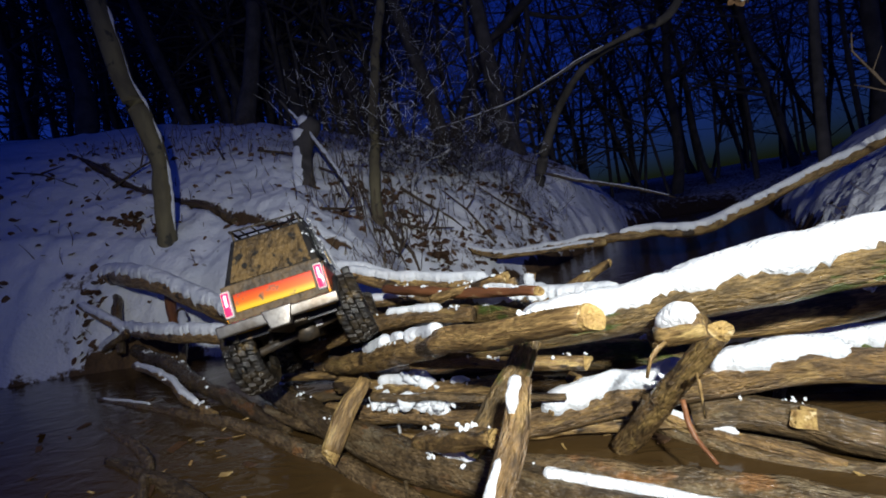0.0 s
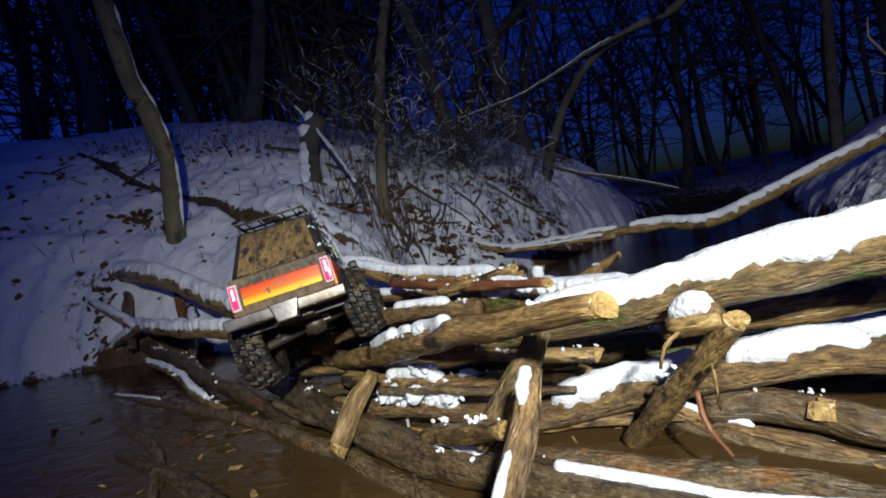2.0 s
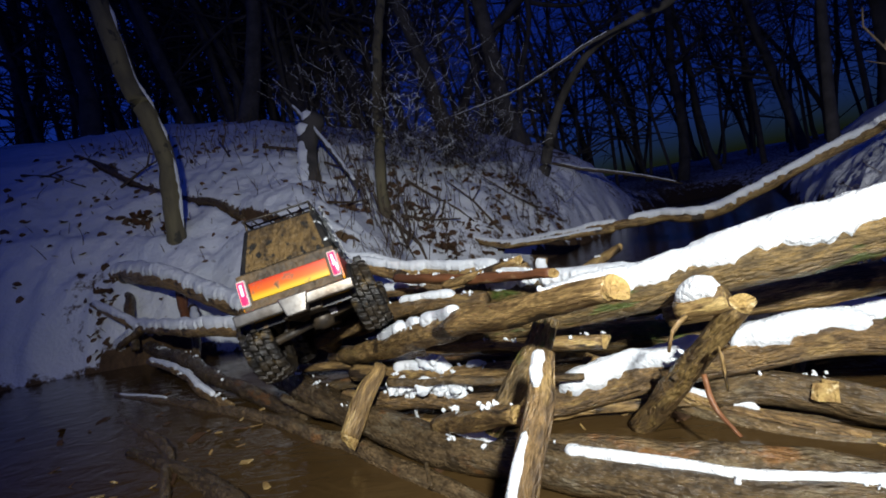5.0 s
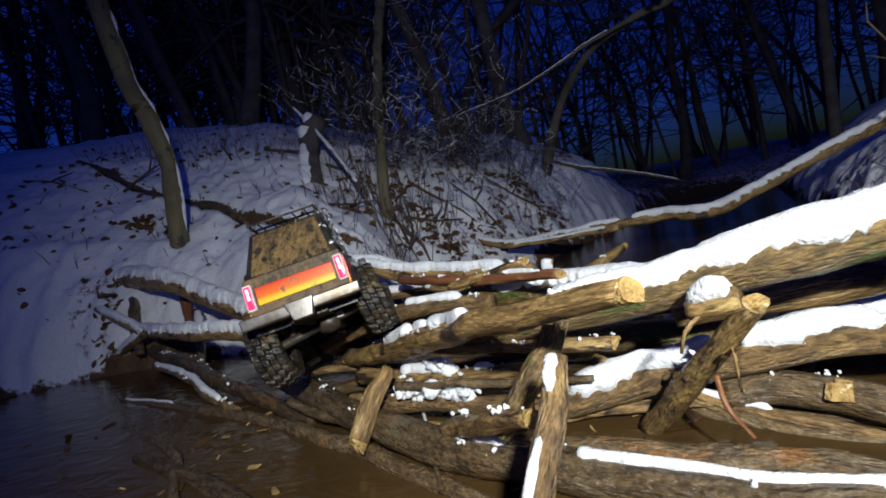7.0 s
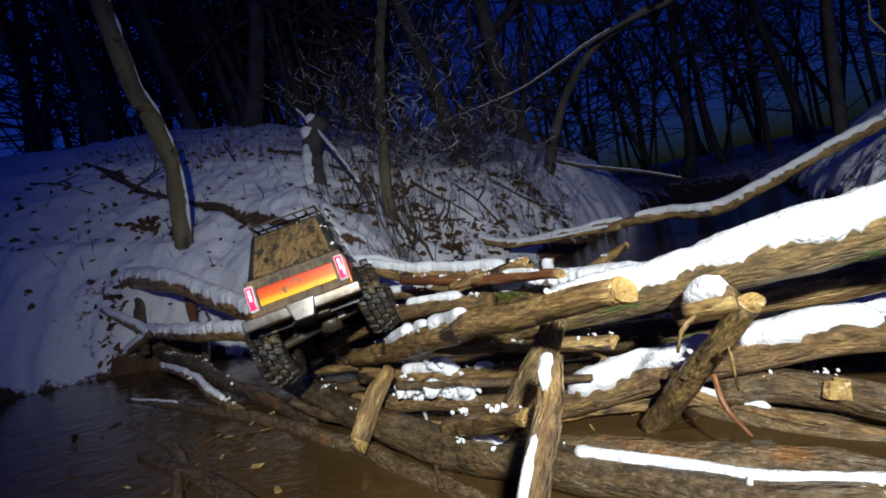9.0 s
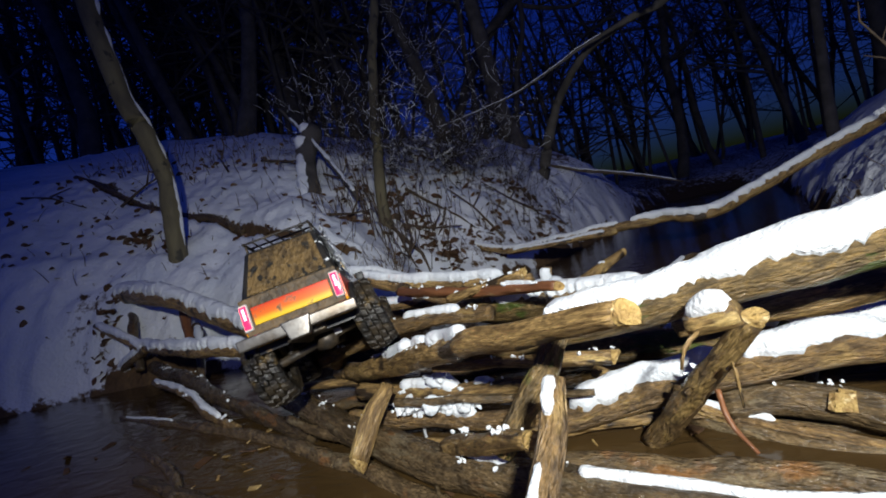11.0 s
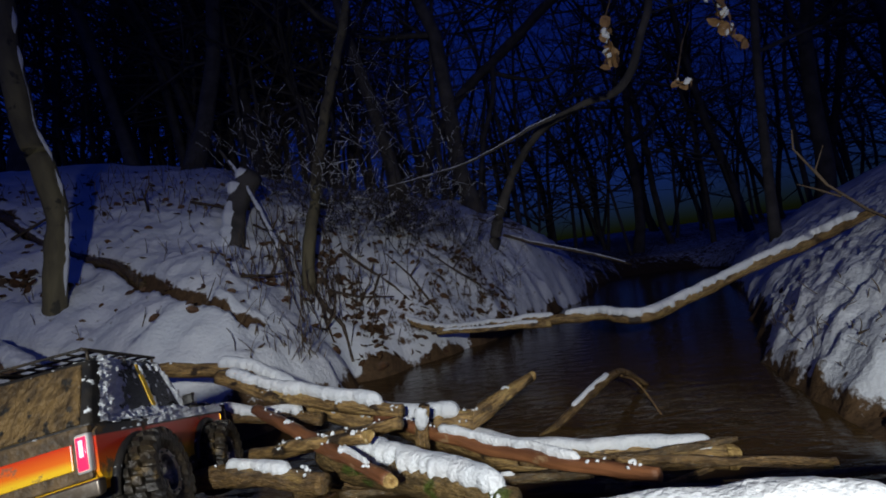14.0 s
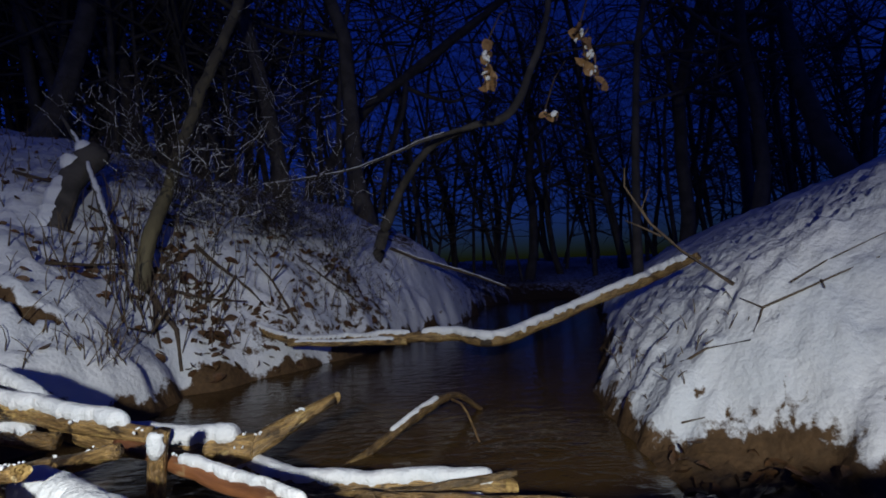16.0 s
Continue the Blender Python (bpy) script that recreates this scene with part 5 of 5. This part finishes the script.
# ---- undergrowth and small things ----
def stems(seed, count, place, length, radius, lean):
    """Dry stalks standing in the snow, as one mesh."""
    rng = random.Random(seed)
    limbs = []
    for _ in range(count):
        x, y = place(rng)
        d, _l = creek_distance(np.array([x]), np.array([y]))
        if d[0] < 0.06:
            continue
        p = Vector((x, y, ground_height(x, y) - 0.02))
        h = length * rng.uniform(0.35, 1.2)
        a = rng.uniform(0, 2 * math.pi)
        d = Vector((math.cos(a) * lean * rng.random(), math.sin(a) * lean * rng.random(), 1)).normalized()
        bend = Vector((rng.gauss(0, 0.25), rng.gauss(0, 0.25), -0.2 * rng.random()))
        pts = [p, p + d * h * 0.5, p + d * h * 0.8 + bend * h * 0.2, p + d * h + bend * h * 0.5]
        limbs.append((pts, [radius, radius * 0.8, radius * 0.55, radius * 0.3]))
        if rng.random() < 0.3:
            q = pts[1]
            s = Vector((rng.gauss(0, 1), rng.gauss(0, 1), 0.6)).normalized() * h * 0.3
            limbs.append(([q, q + s * 0.6, q + s], [radius * 0.6, radius * 0.5, radius * 0.2]))
    return limb_mesh(limbs, 4)


def leaf_mesh(rng, size):
    """One curled dead leaf: a grid bent lengthwise and across."""
    verts, faces, n, m = [], [], 5, 3
    curl, cup = rng.uniform(-1.6, 1.6), rng.uniform(0.2, 0.9)
    for i in range(n):
        u = i / (n - 1)
        w = math.sin(math.pi * min(1, u * 0.93 + 0.05)) ** 0.8 * 0.34
        for j in range(m):
            s = j - 1
            a = curl * (u - 0.5)
            verts.append((size * s * w, size * (math.sin(a) / curl if abs(curl) > 0.05 else u - 0.5), size * (cup * w * s * s * 0.8 + (1 - math.cos(a)) * 0.5)))
    for i in range(n - 1):
        for j in range(m - 1):
            k = i * m + j
            faces.append((k, k + 1, k + m + 1, k + m))
    return verts, faces


def scattered_leaves(seed, count, place, size, lift=0.004, top=9.0):
    rng = random.Random(seed)
    got = []
    for _ in range(count):
        x, y = place(rng)
        z = ground_height(x, y)
        if z < WATER_Z + 0.01 or z > top:
            continue
        v, f = leaf_mesh(rng, size * rng.uniform(0.6, 1.3))
        m = pose(x, y, z + lift, rng.gauss(0, 40), rng.gauss(0, 40), rng.uniform(0, 360))
        got.append(([tuple(m @ Vector(p)) for p in v], f))
    return merge(*got)


def spread(x0, x1, y0, y1):
    return lambda r: (r.uniform(x0, x1), r.uniform(y0, y1))


def around(cx, cy, s):
    return lambda r: (r.gauss(cx, s), r.gauss(cy, s))


STUFF = dict(kind="stuff")
tagged(part("dry_stems", stems(1, 260, spread(-0.7, 1.3, 3.3, 5.0), 0.22, 0.0028, 0.5), DRYGRASS), "thin dry stalks poking through bank snow", "dry stems", **STUFF)
tagged(part("dry_stems", stems(2, 200, spread(-2.8, -0.2, 2.7, 5.0), 0.12, 0.0022, 0.7), DRYGRASS), "sparse dry grass stalks in the snow", "dry stems", **STUFF)
tagged(part("dry_stems", stems(3, 90, around(-0.02, 2.86, 0.10), 0.14, 0.0022, 0.9), DRYGRASS), "tuft of dry brambles at the bank foot", "dry stems", **STUFF)
tagged(part("dry_stems", stems(4, 140, spread(1.70, 2.1, 2.2, 3.2), 0.09, 0.0020, 1.2), DRYGRASS), "dry grass under the snowy bank edge", "dry stems", **STUFF)
tagged(part("dry_stems", stems(5, 120, around(-0.15, 3.5, 0.22), 0.35, 0.0032, 0.5), TWIG), "bare saplings round the slim tree", "dry stems", **STUFF)
tagged(part("dead_leaves", scattered_leaves(6, 200, spread(-0.6, 1.1, 3.2, 4.6), 0.07), LEAF), "curled brown leaves lying in the snow", "dead leaves", **STUFF)
tagged(part("dead_leaves", scattered_leaves(7, 170, spread(-2.6, 0.0, 2.5, 4.2), 0.05), LEAF), "scattered brown leaves on the snowy bank", "dead leaves", **STUFF)
tagged(part("dead_leaves", scattered_leaves(8, 240, spread(1.55, 2.3, 1.5, 2.2), 0.045, top=0.06), LEAF), "wet brown leaves on the muddy shore", "dead leaves", **STUFF)
for n, (x, y, s, label) in enumerate([(-1.62, 3.05, 0.045, "brown leafy tuft in the bank snow"), (-1.33, 2.96, 0.03, "small heap of brown leaves"), (-1.48, 2.56, 0.06, "bare brown litter at the bank foot"),
                                      (0.62, 4.55, 0.06, "dark leaf clump on the slope"), (0.95, 4.45, 0.05, "low tuft of dead leaves"), (-0.02, 3.62, 0.05, "leaves heaped at the roots"),
                                      (0.12, 3.45, 0.05, "dead leaves beside a root"), (-0.20, 3.80, 0.05, "brown leaves caught in stems")]):
    tagged(part("leaf_heap", scattered_leaves(200 + n, 34, around(x, y, s), 0.055, 0.012), LEAF), label, "dead leaves", group="leaf heaps", kind="stuff")
tagged(part("dead_leaves", scattered_leaves(9, 120, around(0.25, 3.62, 0.25), 0.06), LEAF), "brown leaves along the waterline", "dead leaves", **STUFF)


def fallen_stick(label, pts, r, forks=()):
    """A thin twig lying on the bank, with forks, as one thing."""
    limbs = [([Vector(p) for p in pts], [r * (1 - 0.6 * i / (len(pts) - 1)) for i in range(len(pts))])]
    for f in forks:
        limbs.append(([Vector(p) for p in f], [r * 0.7 * (1 - 0.7 * i / (len(f) - 1)) for i in range(len(f))]))
    return tagged(part("twig", limb_mesh(limbs, 6), TWIG), label, "twig", "twigs on the bank")


fallen_stick("bare forked twig leaning out of the bank", [(2.09, 2.275, 0.41), (2.036, 2.43, 0.518), (1.947, 2.45, 0.614), (1.869, 2.45, 0.739), (1.874, 2.45, 0.799)], 0.006,
             [[(1.948, 2.45, 0.614), (1.922, 2.45, 0.662), (1.956, 2.45, 0.736)], [(1.982, 2.45, 0.57), (1.908, 2.45, 0.607), (1.862, 2.45, 0.627)]])
def lie(points, lift=0.008):
    """Plan places as points on the ground's surface."""
    return [(x, y, ground_height(x, y) + lift) for x, y in points]


fallen_stick("forked twig lying on the bank snow", lie([(2.125, 2.214), (2.196, 2.159), (2.285, 2.130), (2.40, 2.10)]), 0.0042,
             [lie([(2.125, 2.214), (2.113, 2.285)]), lie([(2.125, 2.214), (2.10, 2.20), (2.071, 2.186)]), lie([(2.24, 2.145), (2.225, 2.12)])])
fallen_stick("thin brown twig on the snowy bank", lie([(1.919, 2.377), (1.95, 2.31), (1.979, 2.257), (2.057, 2.181)]), 0.0048, [lie([(1.979, 2.257), (2.0, 2.25)], 0.02)])
fallen_stick("long thin twig half sunk in snow", lie([(2.191, 2.187), (2.286, 2.178), (2.434, 2.142)], 0.004), 0.0032)
fallen_stick("short dark twig stuck in the bank foot", lie([(1.86, 2.20), (1.90, 2.16)], 0.012), 0.003)
fallen_stick("dark bent twig sunk in the bank snow", lie([(2.10, 2.42), (2.14, 2.38), (2.13, 2.34)], 0.006), 0.0035)
fallen_stick("crooked dead branch below the slim tree", lie([(-0.16, 3.95), (-0.02, 3.89), (0.206, 3.825), (0.30, 3.80)], 0.02), 0.014,
             [[(0.06, 3.86, ground_height(0.06, 3.86) + 0.02), (0.09, 3.84, ground_height(0.09, 3.84) + 0.10)], lie([(0.12, 3.84), (0.10, 3.70), (0.14, 3.62)], 0.015)])
fallen_stick("bare root running from the slim tree", lie([(-0.22, 3.50), (-0.12, 3.42), (0.0, 3.38), (0.06, 3.30)], 0.012), 0.020, [lie([(-0.12, 3.42), (-0.08, 3.34), (-0.02, 3.27)], 0.010)])
fallen_stick("pair of dead branches lying on the upper slope", lie([(-1.30, 4.05), (-1.05, 4.00), (-0.85, 3.92)], 0.02), 0.012, [lie([(-1.10, 4.02), (-0.98, 4.12), (-0.90, 4.15)], 0.02)])
fallen_stick("dead branch lying across the snowy slope", lie([(-2.75, 3.30), (-2.45, 3.25), (-2.15, 3.22)], 0.012), 0.010, [lie([(-2.45, 3.25), (-2.40, 3.38)], 0.02)])


# frosted bush behind the slim tree
def bush(base, seed, height, spread_by, label, frosted=0.16, depth=3):
    rng = random.Random(seed)
    root = tagged(new("bush"), label, "bush", "bushes on the slope")
    root.location = base
    limbs = []
    for k in range(5):
        a = rng.uniform(0, 2 * math.pi)
        twiggy(rng, (rng.gauss(0, 0.08), rng.gauss(0, 0.08), -0.05), (math.cos(a) * spread_by, math.sin(a) * spread_by, 1.0), height * rng.uniform(0.6, 1.0), 0.0034, depth, limbs)
    tagged(part("branchwork", limb_mesh(limbs, 4), BUSHBARK, root), kind="stuff")
    frost = []
    for pts, rad in limbs:
        if rng.random() < frosted:
            k = rng.randrange(0, 3)
            frost.append(([p + Vector((0, 0, 0.002)) for p in pts[k:]], [max(0.0013, r * 0.8) * rng.uniform(0.7, 1.3) for r in rad[k:]]))
    tagged(part("frost_coat", limb_mesh(frost, 5), SNOW, root, "snow lining the twigs"), kind="stuff")
    return root


for n, (x, y, h) in enumerate([(0.0, 5.2, 1.5), (-0.5, 4.6, 0.9), (0.15, 4.3, 0.5), (-0.1, 3.95, 0.5), (0.55, 4.8, 0.6)]):
    bush((x, y, ground_height(x, y)), 60 + n, h, 0.55, "leafless bush with twigs lined by snow")


# dead leaves hanging from twigs over the creek
def leaf_spray(label, top, bottom, seed, count, size):
    rng = random.Random(seed)
    a, b = Vector(top), Vector(bottom)
    mid = (a + b) / 2 + Vector((rng.gauss(0, 0.02), rng.gauss(0, 0.02), 0))
    root = tagged(new("leaf_spray"), label, "dead leaves", "sprays of dead leaves")
    root.location = a
    part("twig", limb_mesh([([Vector((0.25, 0.35, 0.42)), Vector((0.10, 0.12, 0.22)), Vector((0, 0, 0)), mid - a, b - a], [0.006, 0.005, 0.004, 0.003, 0.002])], 6), TWIG, root)
    for i in range(count):
        u = rng.random()
        p = a.lerp(b, u) - a + Vector((rng.gauss(0, 0.014), rng.gauss(0, 0.014), 0))
        v, f = leaf_mesh(rng, size * rng.uniform(0.7, 1.2))
        m = Matrix.Translation(p) @ pose(0, 0, 0, rng.uniform(50, 130), rng.gauss(0, 40), rng.uniform(0, 360))
        leaf = part("leaf", ([tuple(m @ Vector(q)) for q in v], f), PALELEAF, root)
    pts = [a.lerp(b, rng.random() * 0.85) - a + Vector((rng.gauss(0, 0.012), rng.gauss(0, 0.012), 0.008)) for _ in range(count * 2 // 3)]
    part("snow_clumps", lumps(pts, 0.013, seed), SNOW, root, "snow clinging to the leaves")


leaf_spray("curled dead leaves with clinging snow on a twig", (1.60, 3.28, 1.66), (1.58, 3.27, 1.40), 3, 16, 0.08)
leaf_spray("cluster of dead leaves and snow on a hanging twig", (1.98, 3.02, 1.58), (2.06, 3.02, 1.30), 4, 20, 0.07)
leaf_spray("few dry leaves on a thin twig", (1.82, 3.10, 1.22), (1.86, 3.1, 1.20), 5, 4, 0.05)

for n, (x, y) in enumerate([(-0.35, 3.30), (0.05, 3.62), (0.30, 3.95), (-0.55, 3.75), (0.55, 4.35), (-0.05, 3.25), (-1.55, 3.9), (-1.9, 3.5)]):
    r = random.Random(90 + n)
    a = r.uniform(0, 6.28)
    q = [(x + (k - 1) * 0.2 * math.cos(a), y + (k - 1) * 0.2 * math.sin(a)) for k in range(3)]
    q = [(u, w, ground_height(u, w) + 0.02 + 0.03 * k) for k, (u, w) in enumerate(q)]
    fallen_stick("dark dead branch lying in the snow", q, 0.010, [[q[1], (q[1][0] + 0.07, q[1][1] - 0.03, q[1][2] + 0.08), (q[1][0] + 0.10, q[1][1] - 0.06, q[1][2] + 0.17)]])


# crumbs of snow, chips and floating leaves about the jam
rng = random.Random(31)
crumbs = []
for q, r, tan, side, up, sarc in JAM:
    for _ in range(int(4 + 11 * sarc[-1])):
        i = rng.randrange(len(q))
        a = rng.gauss(0, 0.5)
        c = q[i] + (r[i] + 0.001) * (math.sin(a) * side[i] + math.cos(a) * up[i])
        if c[2] > 0.0 and q[i][0] < 1.3:
            for _k in range(rng.choice((1, 1, 3, 7))):
                crumbs.append(tuple(c + np.array([rng.gauss(0, 0.006), rng.gauss(0, 0.006), 0.001])))
tagged(part("snow_crumbs", lumps(crumbs, 0.0030, 12), SNOW), "crumbs of snow knocked onto the logs", "snow", **STUFF)


def flakes(seed, count, place, z, size):
    r = random.Random(seed)
    got = []
    for _ in range(count):
        x, y = place(r)
        f = size * r.uniform(0.5, 1.5)
        m = pose(x, y, z, r.gauss(0, 12), r.gauss(0, 12), r.uniform(0, 360))
        w, h = f * r.uniform(0.15, 0.5), f * 0.06
        q = [(-f, -w, -h), (f, -w * 0.6, -h), (f * 0.8, w, -h), (-f * 0.7, w * 0.7, -h), (-f, -w, h), (f, -w * 0.6, h), (f * 0.8, w, h), (-f * 0.7, w * 0.7, h)]
        got.append(([tuple(m @ Vector(k)) for k in q], [(3, 2, 1, 0), (4, 5, 6, 7), (0, 1, 5, 4), (1, 2, 6, 5), (2, 3, 7, 6), (3, 0, 4, 7)]))
    return merge(*got)


tagged(part("wood_chips", flakes(13, 90, spread(-0.2, 1.4, 1.0, 1.7), WATER_Z + 0.003, 0.011), CUT, smooth=False), "pale wood chips floating on muddy water", "wood chips", **STUFF)
tagged(part("floating_leaves", flakes(14, 70, spread(-0.9, 1.4, 0.9, 2.1), WATER_Z + 0.002, 0.02), LEAF, smooth=False), "sodden brown leaves floating at the jam", "dead leaves", **STUFF)
tagged(part("dead_leaves", scattered_leaves(19, 260, spread(-3.0, 0.6, 2.6, 6.5), 0.045), LEAF), "small dark leaves strewn over the slope", "dead leaves", **STUFF)
tagged(part("dry_stems", stems(20, 320, spread(-2.6, 1.0, 3.6, 6.5), 0.20, 0.003, 0.6), DRYGRASS), "sparse dark stalks on the upper slope", "dry stems", **STUFF)

for n in range(9):
    x, y = -0.9 + 0.21 * n + 0.05 * math.sin(n * 3), 4.55 + 0.25 * math.sin(n * 2.1)
    if x < 1.05:
        bush((x, y, ground_height(x, y)), 120 + n, 0.42 + 0.13 * math.sin(n * 1.7), 0.8, "dark tangle of bare bramble stems", 0.05, 2)

r = random.Random(44)
heap = [(0.394 + 0.15 * u + r.gauss(0, 0.012), 1.468 - 0.045 * u + r.gauss(0, 0.010), 0.060 + r.uniform(-0.004, 0.010)) for u in [r.random() for _ in range(46)]]
tagged(part("snow_heap", lumps(heap, 0.009, 21), SNOW), "heap of clumped snow on wet logs", "snow", **STUFF)
heap = [(0.46 + r.gauss(0, 0.012), 1.52 + r.gauss(0, 0.010), 0.088 + r.uniform(-0.004, 0.008)) for _ in range(10)]
tagged(part("snow_heap", lumps(heap, 0.014, 22), SNOW), "snowball wedged between the logs", "snow", **STUFF)
